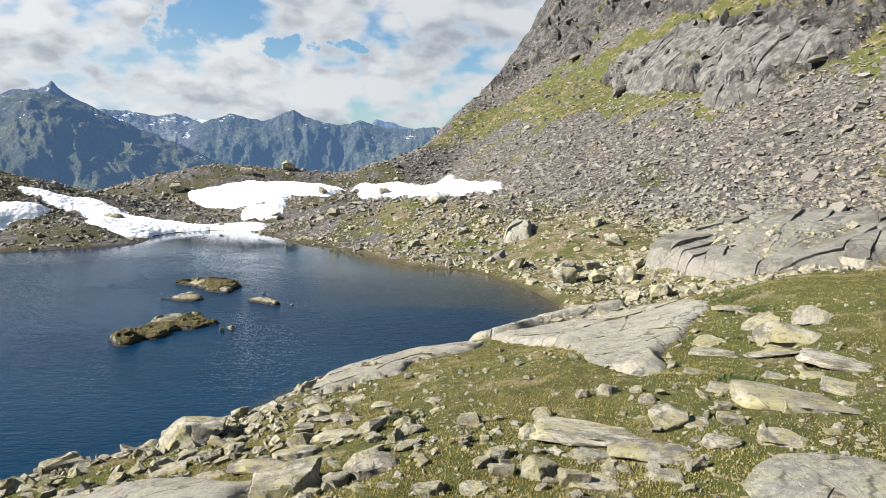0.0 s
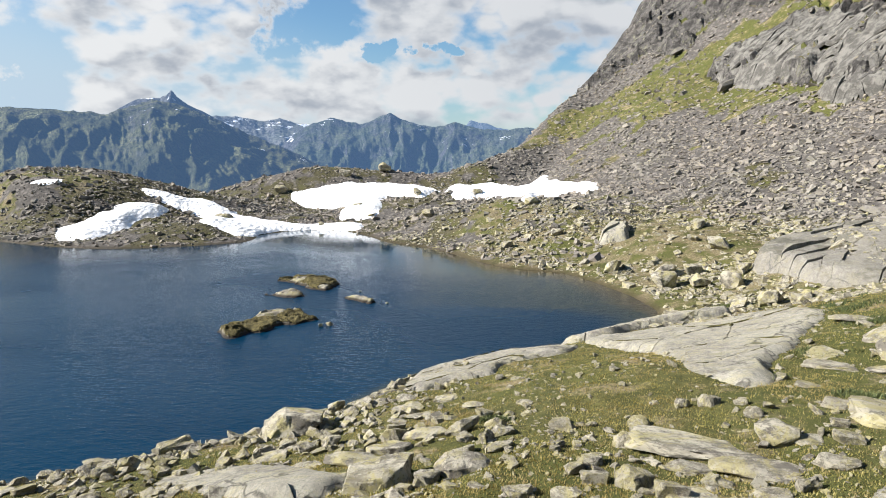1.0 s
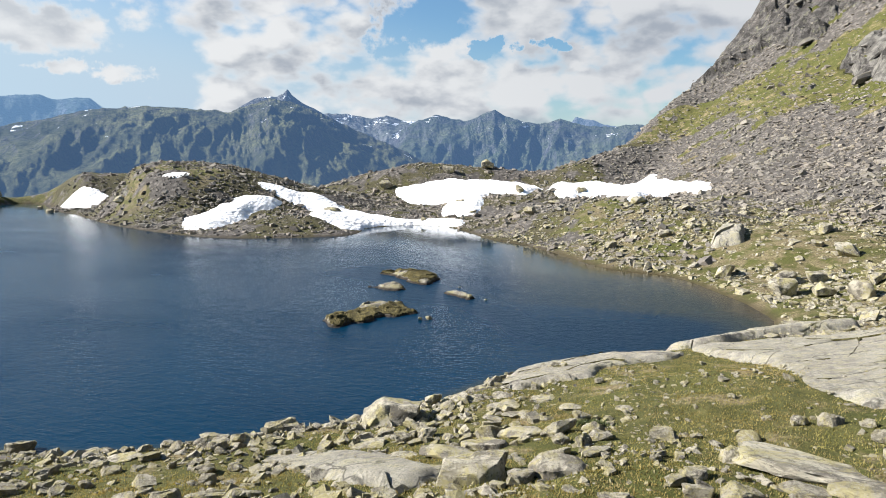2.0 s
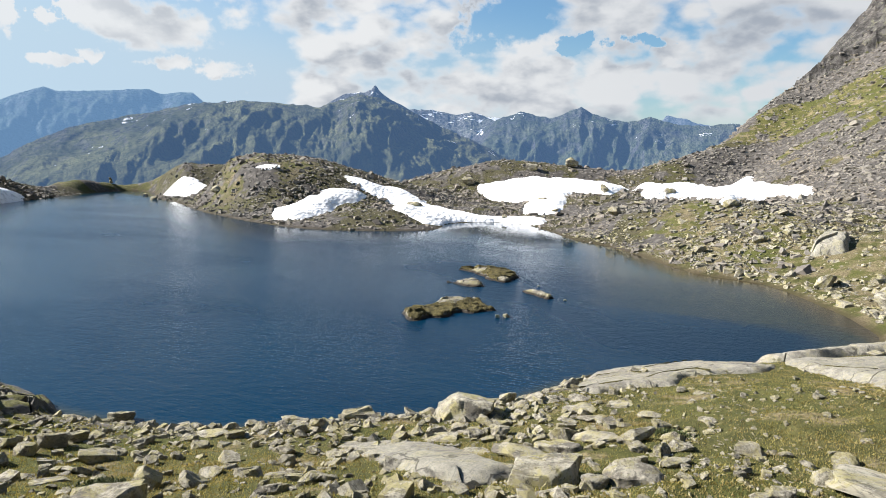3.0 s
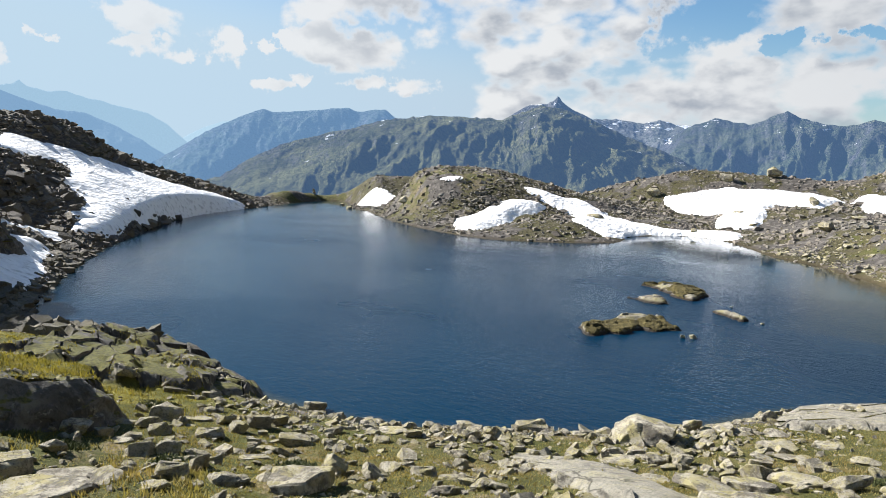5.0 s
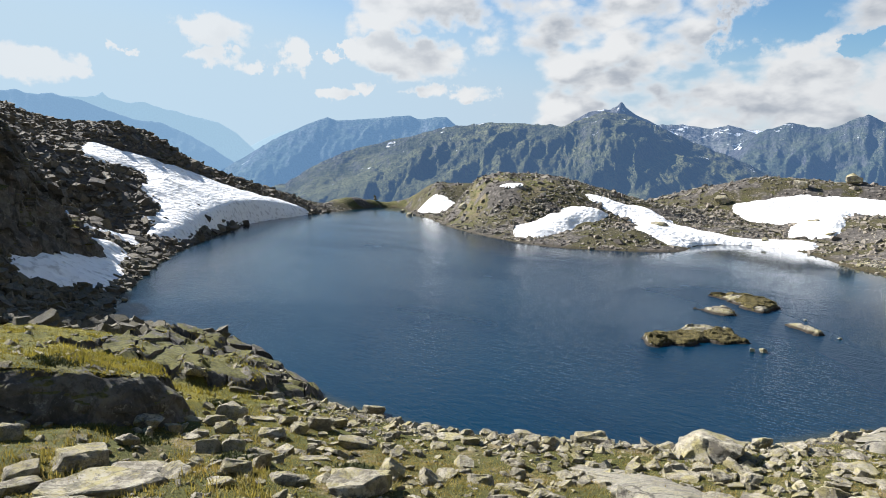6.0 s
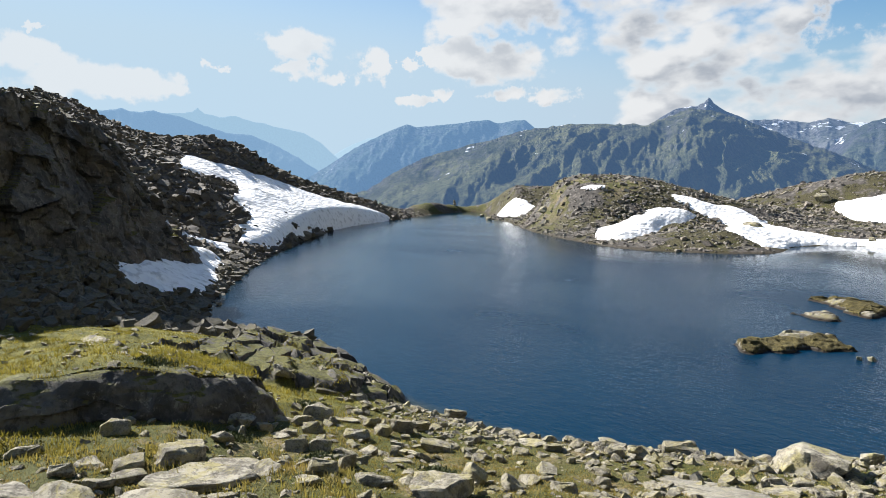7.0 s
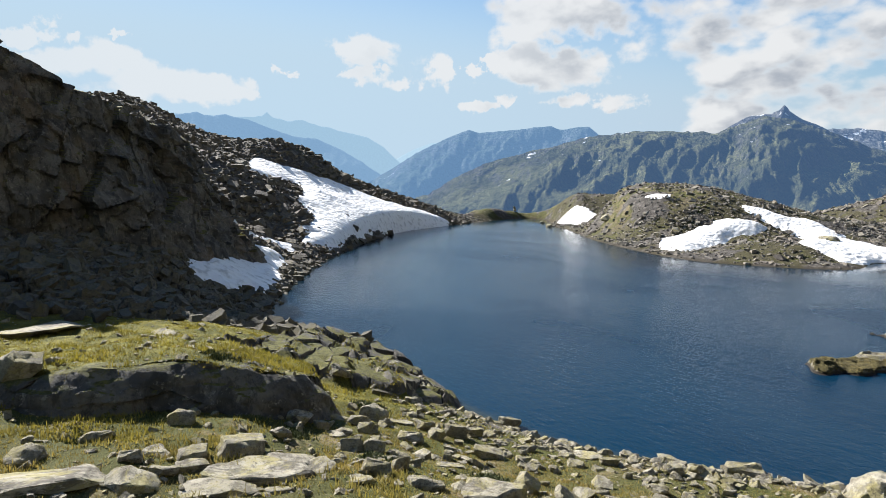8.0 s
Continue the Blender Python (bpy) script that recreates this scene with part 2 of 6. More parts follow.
def height(x, y):
    """The ground above the lake's surface."""
    r = np.hypot(x, y)
    sd = np.where(r < 420, 0.0, 400.0)
    near = r < 420
    sd[near] = outside(x[near], y[near])
    land = np.maximum(sd, 0)
    close = np.exp(-(r / 42) ** 2)
    z = np.where(sd > 0, (0.35 + 0.6 * close) * (1 - np.exp(-land / 1.1)) + land * 0.05 * np.exp(-land / 60) + 0.11 * close * land, np.maximum(-6.0, 0.22 * sd))
    on = step(land, 0.5, 9.0)
    for kx, ky, a, b, turn, top in KNOLLS + NEAR_KNOLLS:
        c, s = math.cos(radians(turn)), math.sin(radians(turn))
        u, v = ((x - kx) * c + (y - ky) * s) / a, (-(x - kx) * s + (y - ky) * c) / b
        z = z + on * top * np.exp(-(u * u + v * v) ** 1.3)
    # mountain flank to the east, with its ridge running down to the north-west
    d = flank_d(x, y) + 5 * fbm(x, y, 40, 3, 5)
    d2 = (x + 11) * -0.80 + (y - 150) * 0.60
    rise = soft(d, 5) * 0.66 + soft(d - 34, 8) * 0.42
    bare = crags(x, y)
    jag = np.zeros(x.shape)
    rocky = bare > 0
    xr, yr = x[rocky], y[rocky]
    xw, yw = xr + 1.5 * fbm(xr, yr, 6, 3, 12), yr + 1.5 * fbm(xr, yr, 6, 3, 13)
    jag[rocky] = 0.20 * facets(xw, yw, 9, 20, 2.0, 11, 0.9) + 0.26 * facets(xw, yw, 3.6, 35, 2.2, 15, 0.7) + 0.9 * fbm(xr, yr, 9, 4, 14, True)
    crag = bare * (2.0 + jag) + 3 * fbm(x, y, 45, 3, 16) * step(d, 4, 34)
    flank = rise + crag - soft(d2 + 3 * fbm(x, y, 25, 3, 8), 5) * 1.5
    z = np.where(land > 0, np.maximum(z, 0) + soft(flank, 1.5) * step(land, 3, 14), z)
    # hillside above the west shore, with the long snowfield
    along, inland = (x + 82) * -0.69 + (y - 32) * 0.72, (x + 82) * -0.72 + (y - 32) * -0.69
    crown = 25 * step(along, -4, 32) * step(along, 92, 38) + 0.4
    z = z + step(land, 0, 2) * 1.35 * crown * np.tanh(0.34 * np.maximum(inland, 0) / crown) * step(inland, 130, 60)
    # cliff to the west
    cx, cy = x + 62, y - 5
    e = -cx * 0.80 - cy * 0.60 + 1.6 * fbm(x, y, 11, 5, 21, True)
    west = (x < -40) & (y < 30) & (r < 130)
    xw, yw = x[west] + fbm(x[west], y[west], 5, 3, 23), y[west] + fbm(x[west], y[west], 5, 3, 24)
    e[west] += 0.7 * facets(xw, yw, 6, 30, 1.6, 25, 0.4) + 0.7 * facets(xw, yw, 2.2, 60, 1.6, 28, 0.4)
    # beyond y = -5, out of view, extra height is added to shade the talus
    wall = (8.0 * step(e, 2, 8) + 3.5 * step(-x * 0.2 - y, -2, 18) * step(e, 4, 12) + 6 * step(-y, 5, 13) * step(e, 1, 9)) * step(e, 34, 15)
    wall = wall * step(y, 22, 9) * step(x, -20, -34) + 3.2 * step(e, -22, 0) * step(x, -26, -44) * step(y, 30, 14)
    z = z + on * (wall * (1 + 0.07 * fbm(x, y, 7, 4, 30, True)) + 0.9 * step(wall, 2, 7) * fbm(x, y, 3.5, 4, 32, True))
    # ledge below the bench, and the rocky point
    shelf = within(x, y, LEDGE_LINE) + 0.45 * fbm(x, y, 2.0, 4, 35)
    z = z + step(shelf, 0, 0.55) * step(x, -29, -23.5) * np.interp(y, [-8, -2, 2, 5, 8, 10], [0.5, 0.75, 1.2, 1.4, 0.9, 0.3])
    tongue = within(x, y, POINT_LINE) + 0.6 * fbm(x, y, 2.5, 4, 36)
    on_it = tongue > 0
    broken = np.zeros(x.shape)
    broken[on_it] = 0.3 + 0.3 * facets(x[on_it] + 0.4 * fbm(x[on_it], y[on_it], 2, 3, 37), y[on_it], 2.6, -20, 2.0, 38, 0.6) + 0.4 * facets(x[on_it], y[on_it], 1.1, 10, 1.6, 44, 0.5)
    z = z + step(tongue, 0, 0.5) * broken
    # steep knoll on which the walker stands
    z = z + 3.1 * np.exp(-(r / 5.2) ** 2)
    # small unevenness
    z = z + on * (0.9 * fbm(x, y, 14, 4, 2) * step(r, 30, 90) + 0.28 * fbm(x, y, 3.2, 4, 3) + 0.08 * fbm(x, y, 0.8, 2, 4))
    # the shelf ends and drops to the valley
    north = step(-x * 0.55 + y * 0.83, -60, 60)
    edge = soft(-x * 0.62 + y * 0.78 - 178, 8) * 0.75
    z = z - np.minimum(edge, 420) * north
    return z


# ---- materials ----
class Nodes:
    """One node material, built up by short calls."""

    def __init__(self, name):
        self.mat = bpy.data.materials.new(name)
        self.mat.use_nodes = True
        self.nt = self.mat.node_tree
        self.nt.nodes.clear()
        self.out = self.nt.nodes.new("ShaderNodeOutputMaterial")
        self.co = self.nt.nodes.new("ShaderNodeTexCoord").outputs["Object"]

    def put(self, sock, v):
        if isinstance(v, bpy.types.NodeSocket):
            self.nt.links.new(v, sock)
        elif isinstance(v, tuple) and len(v) == 3 and sock.type == "RGBA":
            sock.default_value = (*v, 1)
        else:
            sock.default_value = v

    def noise(self, scale, detail=5, rough=0.6, stretch=None, warp=0.0, vec=None):
        n = self.nt.nodes.new("ShaderNodeTexNoise")
        src = vec or self.co
        if stretch:
            m = self.nt.nodes.new("ShaderNodeMapping")
            m.inputs["Scale"].default_value = stretch
            self.nt.links.new(src, m.inputs[0])
            src = m.outputs[0]
        self.nt.links.new(src, n.inputs["Vector"])
        n.inputs["Scale"].default_value, n.inputs["Detail"].default_value = scale, detail
        n.inputs["Roughness"].default_value, n.inputs["Distortion"].default_value = rough, warp
        return n.outputs["Fac"]

    def cells(self, scale, feature="F1", out="Distance", vec=None):
        n = self.nt.nodes.new("ShaderNodeTexVoronoi")
        n.feature = feature
        n.inputs["Scale"].default_value = scale
        self.nt.links.new(vec or self.co, n.inputs["Vector"])
        return n.outputs[out]

    def warped(self, much):
        """The surface's coordinates, shaken a little."""
        t, a = self.nt.nodes.new("ShaderNodeTexNoise"), self.nt.nodes.new("ShaderNodeVectorMath")
        t.inputs["Scale"].default_value, t.inputs["Detail"].default_value = 1.2, 5
        self.nt.links.new(self.co, t.inputs["Vector"])
        a.operation = "MULTIPLY_ADD"
        self.nt.links.new(t.outputs["Color"], a.inputs[0])
        a.inputs[1].default_value = (much * 2,) * 3
        self.nt.links.new(self.co, a.inputs[2])
        return a.outputs[0]

    def ramp(self, x, lo, hi, a=0.0, b=1.0):
        n = self.nt.nodes.new("ShaderNodeMapRange")
        n.interpolation_type = "SMOOTHSTEP"
        self.put(n.inputs["Value"], x)
        for k, v in (("From Min", lo), ("From Max", hi), ("To Min", a), ("To Max", b)):
            n.inputs[k].default_value = v
        return n.outputs["Result"]

    def calc(self, op, a, b=0.0):
        n = self.nt.nodes.new("ShaderNodeMath")
        n.operation = op
        self.put(n.inputs[0], a)
        self.put(n.inputs[1], b)
        return n.outputs[0]

    def mix(self, f, a, b, how="MIX"):
        n = self.nt.nodes.new("ShaderNodeMix")
        n.data_type, n.blend_type = "RGBA", how
        self.put(n.inputs[0], f)
        self.put(n.inputs[6], a)
        self.put(n.inputs[7], b)
        return n.outputs[2]

    def attr(self, name):
        n = self.nt.nodes.new("ShaderNodeAttribute")
        n.attribute_name = name
        return n.outputs["Fac"]

    def random(self):
        return self.nt.nodes.new("ShaderNodeObjectInfo").outputs["Random"]

    def island(self):
        return self.nt.nodes.new("ShaderNodeNewGeometry").outputs["Random Per Island"]

    def up(self):
        """How far the surface looks upward."""
        g, s = self.nt.nodes.new("ShaderNodeNewGeometry"), self.nt.nodes.new("ShaderNodeSeparateXYZ")
        self.nt.links.new(g.outputs["Normal"], s.inputs[0])
        return s.outputs[2]

    def bump(self, h, strength, dist, normal=None):
        n = self.nt.nodes.new("ShaderNodeBump")
        n.inputs["Strength"].default_value, n.inputs["Distance"].default_value = strength, dist
        self.put(n.inputs["Height"], h)
        if normal:
            self.put(n.inputs["Normal"], normal)
        return n.outputs[0]

    def surface(self, colour, rough=0.85, normal=None, **more):
        p = self.nt.nodes.new("ShaderNodeBsdfPrincipled")
        self.put(p.inputs["Base Color"], colour)
        self.put(p.inputs["Roughness"], rough)
        p.inputs["Specular IOR Level"].default_value = more.get("spec", 0.25)
        if normal:
            self.put(p.inputs["Normal"], normal)
        self.shader = p
        self.nt.links.new(p.outputs[0], self.out.inputs[0])
        return self.mat


def rock_colour(n, vary):
    """Grey gneiss with pale and yellow-green lichen and dark stains."""
    big, mid, fine = n.noise(0.6, 4), n.noise(3.5, 7, 0.7), n.noise(16, 6, 0.8)
    c = n.mix(n.ramp(mid, 0.42, 0.58), (0.17, 0.158, 0.14), (0.55, 0.525, 0.45))
    c = n.mix(n.calc("MULTIPLY", n.ramp(big, 0.45, 0.60), 0.5), c, (0.36, 0.34, 0.26))
    c = n.mix(n.calc("MULTIPLY", n.ramp(n.noise(1.9, 7, 0.75, warp=0.6), 0.47, 0.58), 0.75), c, (0.45, 0.41, 0.18))
    c = n.mix(n.calc("MULTIPLY", n.ramp(n.noise(2.7, 7, 0.8, (1, 1, 2), 0.8), 0.56, 0.62), 0.6), c, (0.10, 0.095, 0.085))
    c = n.mix(n.calc("MULTIPLY", n.ramp(fine, 0.54, 0.60), 0.65), c, (0.07, 0.065, 0.055))
    c = n.mix(n.calc("MULTIPLY", n.ramp(n.noise(9, 5, 0.8), 0.56, 0.61), 0.75), c, (0.53, 0.51, 0.44))
    c = n.mix(n.calc("MULTIPLY", vary, 0.3), c, (0.21, 0.19, 0.155))
    c = n.mix(1.0, c, (0.70, 0.675, 0.62), "MULTIPLY")
    return c, n.calc("ADD", n.calc("MULTIPLY", mid, 0.6), n.calc("MULTIPLY", fine, 0.5))


def make_rock(name, vary, scale=1.0, dark=0.0, plain=0.0):
    n = Nodes(name)
    chance = n.random() if vary == "object" else n.island()
    if vary == "object":
        move = n.nt.nodes.new("ShaderNodeVectorMath")
        move.operation = "ADD"
        n.put(move.inputs[0], n.co)
        n.nt.links.new(n.calc("MULTIPLY", chance, 60.0), move.inputs[1])
        n.co = move.outputs[0]
    c, h = rock_colour(n, chance)
    if plain:
        c = n.mix(plain, c, n.mix(n.ramp(n.noise(0.08, 3), 0.4, 0.6), (0.23, 0.203, 0.188), (0.21, 0.20, 0.19)))
        c = n.mix(n.calc("MULTIPLY", n.ramp(chance, 0.45, 0.9), 0.6), c, (0.12, 0.108, 0.10))
    if vary == "island" and plain:
        c = n.mix(1.0, c, (0.90, 0.88, 0.86), "MULTIPLY")
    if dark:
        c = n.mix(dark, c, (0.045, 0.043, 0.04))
    return n.surface(c, 0.9, n.bump(h, 1.0, 0.11 * scale))


def make_ground():
    n = Nodes("alpine_ground")
    rock, scree, lush = n.attr("rock"), n.attr("scree"), n.attr("lush")
    big, mid, fine = n.noise(0.12, 4), n.noise(0.9, 6, 0.65), n.noise(9, 5, 0.7)
    grass = n.mix(n.ramp(mid, 0.35, 0.65), (0.088, 0.09, 0.028), (0.16, 0.15, 0.048))
    grass = n.mix(n.ramp(big, 0.4, 0.62), grass, (0.105, 0.113, 0.03))
    grass = n.mix(n.calc("MULTIPLY", n.ramp(lush, 0.6, 0.95), 0.85), grass, n.mix(n.ramp(mid, 0.4, 0.6), (0.14, 0.14, 0.028), (0.28, 0.255, 0.048)))
    grass = n.mix(n.calc("MULTIPLY", n.ramp(fine, 0.5, 0.75), 0.6), grass, (0.05, 0.055, 0.02))
    grain = n.noise(34, 4, 0.8)
    grass = n.mix(n.calc("MULTIPLY", n.ramp(grain, 0.48, 0.58), 0.8), grass, (0.035, 0.035, 0.013))
    dry = n.mix(n.ramp(fine, 0.40, 0.62), (0.32, 0.265, 0.155), (0.14, 0.108, 0.062))
    heath = n.mix(n.ramp(fine, 0.42, 0.6), (0.105, 0.095, 0.048), (0.036, 0.034, 0.018))
    dry = n.mix(n.ramp(lush, 0.35, 0.05), dry, heath)
    grass = n.mix(n.ramp(n.calc("SUBTRACT", n.noise(0.45, 6, 0.75), n.calc("MULTIPLY", n.calc("SUBTRACT", lush, 0.3), 0.42)), 0.46, 0.60), grass, dry)
    stone = n.mix(n.ramp(n.noise(0.5, 7, 0.7), 0.42, 0.58), (0.08, 0.075, 0.069), (0.19, 0.178, 0.162))
    stone = n.mix(n.calc("MULTIPLY", n.ramp(n.noise(0.5, 6, 0.7, warp=0.8), 0.54, 0.66), 0.5), stone, (0.36, 0.36, 0.22))
    stone = n.mix(n.calc("MULTIPLY", n.ramp(n.noise(1.4, 6, 0.7, (0.4, 0.4, 3.0), 0.4), 0.55, 0.68), 0.7), stone, (0.09, 0.088, 0.08))
    gravel = n.mix(n.ramp(n.cells(1.1, "F1", "Distance"), 0.1, 0.6), (0.22, 0.20, 0.178), (0.07, 0.064, 0.057))
    gravel = n.mix(n.ramp(fine, 0.4, 0.7), gravel, (0.14, 0.129, 0.114))
    c = n.mix(n.ramp(n.calc("ADD", scree, n.calc("MULTIPLY", n.calc("SUBTRACT", mid, 0.5), 0.9)), 0.35, 0.65), grass, gravel)
    seam = n.ramp(n.cells(0.42, "DISTANCE_TO_EDGE", vec=n.warped(0.8)), 0.05, 0.0)
    stone = n.mix(n.calc("MULTIPLY", seam, 0.8), stone, (0.045, 0.042, 0.038))
    stone = n.mix(n.calc("MULTIPLY", n.ramp(n.noise(3.5, 6, 0.8, warp=0.5), 0.52, 0.62), 0.6), stone, (0.07, 0.065, 0.06))
    c = n.mix(n.ramp(n.calc("ADD", rock, n.calc("MULTIPLY", n.calc("SUBTRACT", n.noise(0.5, 6, 0.65), 0.5), 1.2)), 0.4, 0.6), c, stone)
    # western faces: dark rock, deepened by shade put into the colour
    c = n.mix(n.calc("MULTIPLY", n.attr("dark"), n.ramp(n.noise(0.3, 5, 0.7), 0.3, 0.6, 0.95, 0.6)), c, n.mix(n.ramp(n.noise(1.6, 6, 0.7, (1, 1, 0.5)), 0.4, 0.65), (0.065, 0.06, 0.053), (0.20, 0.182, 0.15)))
    c = n.mix(1.0, c, (0.76, 0.75, 0.75), "MULTIPLY")
    wet = n.attr("wet")
    c = n.mix(n.calc("MULTIPLY", wet, 0.75), c, (0.045, 0.035, 0.02))
    h = n.calc("ADD", n.calc("ADD", n.calc("MULTIPLY", mid, 0.6), n.calc("MULTIPLY", fine, 0.25)), n.calc("MULTIPLY", grain, 0.12))
    crack = n.calc("MULTIPLY", n.calc("ADD", n.noise(0.35, 7, 0.75, (1, 1, 2.2), 0.5), n.calc("MULTIPLY", n.cells(0.45, "DISTANCE_TO_EDGE"), 0.6)), rock)
    return n.surface(c, 0.95, n.bump(crack, 0.9, 1.1, n.bump(n.calc("MULTIPLY", n.noise(2.6, 7, 0.8, (1, 1, 2.0), 0.5), rock), 1.0, 0.35, n.bump(h, 0.9, 0.3))), spec=0.15)


def make_snow():
    n = Nodes("old_snow")
    m = n.nt.nodes.new("ShaderNodeMapping")
    m.inputs["Rotation"].default_value, m.inputs["Scale"].default_value = (0, 0, 0.6), (1.0, 0.8, 0.9)
    n.nt.links.new(n.co, m.inputs[0])
    stretched = m.outputs[0]
    cup = n.cells(1.7, "SMOOTH_F1", vec=stretched)
    dirt = n.noise(2.2, 6, 0.7)
    c = n.mix(n.ramp(n.calc("MULTIPLY", cup, dirt), 0.22, 0.40), (0.9, 0.9, 0.89), (0.62, 0.615, 0.605))
    return n.surface(c, 0.7, n.bump(n.calc("ADD", cup, n.calc("MULTIPLY", n.noise(7, 4), 0.3)), 0.95, 0.26), spec=0.3)


def make_water():
    n = Nodes("lake_water")
    depth, open_water = n.attr("depth"), n.attr("ripple")
    c = n.mix(n.ramp(depth, 0.0, 0.5), (0.06, 0.048, 0.025), (0.026, 0.034, 0.029))
    c = n.mix(n.ramp(depth, 0.3, 3.2), c, (0.0004, 0.0175, 0.038))
    gust = n.ramp(n.noise(0.03, 4, 0.6, (0.7, 1.3, 1.0), 0.4), 0.38, 0.62)
    c = n.mix(n.calc("MULTIPLY", gust, 0.35), c, (0.001, 0.010, 0.028))
    w1 = n.noise(3.4, 3, 0.65, (0.6, 1.4, 1.0), 0.6)
    w2 = n.noise(1.3, 2, 0.5, (0.7, 1.3, 1.0), 0.3)
    wave = n.calc("ADD", n.calc("MULTIPLY", w1, 0.6), n.calc("MULTIPLY", w2, 0.5))
    h = n.calc("MULTIPLY", wave, n.calc("MULTIPLY", open_water, n.ramp(gust, 0.0, 1.0, 0.55, 1.0)))
    rough = n.calc("ADD", n.calc("MULTIPLY", open_water, n.ramp(gust, 0.0, 1.0, 0.18, 0.26)), 0.03)
    m = n.surface(c, rough, n.bump(h, 0.65, 0.13), spec=0.2)
    n.shader.inputs["IOR"].default_value = 1.333
    return m


def make_far(name, low, high, rocky, haze_tint, haze_glow, drop):
    """Far hills, the backdrop: the haze of the air is put in as emission."""
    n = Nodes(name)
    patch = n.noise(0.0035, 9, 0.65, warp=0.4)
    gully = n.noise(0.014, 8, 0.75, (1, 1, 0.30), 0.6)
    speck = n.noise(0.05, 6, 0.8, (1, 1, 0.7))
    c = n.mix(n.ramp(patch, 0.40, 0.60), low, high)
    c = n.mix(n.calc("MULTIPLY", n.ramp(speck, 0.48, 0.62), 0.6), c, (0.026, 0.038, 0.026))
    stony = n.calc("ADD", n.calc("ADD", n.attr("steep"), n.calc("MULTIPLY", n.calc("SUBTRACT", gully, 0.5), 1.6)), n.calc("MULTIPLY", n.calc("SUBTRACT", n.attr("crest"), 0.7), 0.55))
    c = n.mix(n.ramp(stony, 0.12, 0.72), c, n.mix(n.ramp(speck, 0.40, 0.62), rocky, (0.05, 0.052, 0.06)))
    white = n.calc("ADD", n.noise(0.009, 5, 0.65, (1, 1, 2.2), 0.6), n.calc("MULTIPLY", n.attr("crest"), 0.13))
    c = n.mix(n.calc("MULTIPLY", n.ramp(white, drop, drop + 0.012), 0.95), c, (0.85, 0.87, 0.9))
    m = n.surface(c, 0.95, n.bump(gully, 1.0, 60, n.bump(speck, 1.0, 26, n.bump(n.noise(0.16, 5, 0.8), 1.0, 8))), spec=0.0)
    n.put(n.shader.inputs["Emission Color"], haze_tint)
    n.shader.inputs["Emission Strength"].default_value = haze_glow * 0.69
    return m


M_GROUND, M_SNOW, M_WATER = make_ground(), make_snow(), make_water()
M_ROCK, M_SCREE = make_rock("lichened_rock", "object"), make_rock("scree_rock", "island", plain=0.6)
M_STONE = make_rock("bank_stone", "island")
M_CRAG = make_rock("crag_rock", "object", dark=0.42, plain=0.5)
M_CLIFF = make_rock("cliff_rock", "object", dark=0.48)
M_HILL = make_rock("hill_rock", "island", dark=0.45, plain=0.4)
# darker copies of the rock: the cliff's shade on the talus is in the colour
M_DARK, M_SHADED_TALUS = make_rock("dark_rock", "object", dark=0.86), make_rock("shaded_talus_rock", "island", dark=0.66)


def make_cliff_rock():
    """Dark gneiss with rusty and pale patches, black streaks running down it and turf on the ledges."""
    n = Nodes("cliff_wall")
    streak, mid, fine = n.noise(1.2, 6, 0.7, (1, 1, 0.18), 0.5), n.noise(0.45, 6, 0.7), n.noise(5, 6, 0.75)
    c = n.mix(n.ramp(mid, 0.40, 0.62), (0.085, 0.08, 0.073), (0.175, 0.162, 0.138))
    c = n.mix(n.calc("MULTIPLY", n.ramp(n.noise(0.22, 5, 0.65), 0.54, 0.66), 0.6), c, (0.20, 0.155, 0.115))
    c = n.mix(n.calc("MULTIPLY", n.ramp(streak, 0.50, 0.60), 0.7), c, (0.04, 0.038, 0.035))
    c = n.mix(n.calc("MULTIPLY", n.ramp(fine, 0.52, 0.62), 0.5), c, (0.05, 0.047, 0.043))
    c = n.mix(n.calc("MULTIPLY", n.ramp(n.noise(2.2, 6, 0.8), 0.57, 0.63), 0.6), c, (0.30, 0.285, 0.235))
    turf = n.ramp(n.calc("ADD", n.up(), n.calc("MULTIPLY", n.calc("SUBTRACT", mid, 0.5), 1.6)), 0.80, 0.92)
    c = n.mix(turf, c, n.mix(n.ramp(fine, 0.4, 0.62), (0.13, 0.125, 0.035), (0.06, 0.058, 0.022)))
    return n.surface(c, 0.92, n.bump(n.calc("ADD", n.calc("MULTIPLY", n.noise(1.4, 7, 0.75), 0.7), n.calc("MULTIPLY", fine, 0.3)), 1.0, 0.35))


M_WALL = make_cliff_rock()


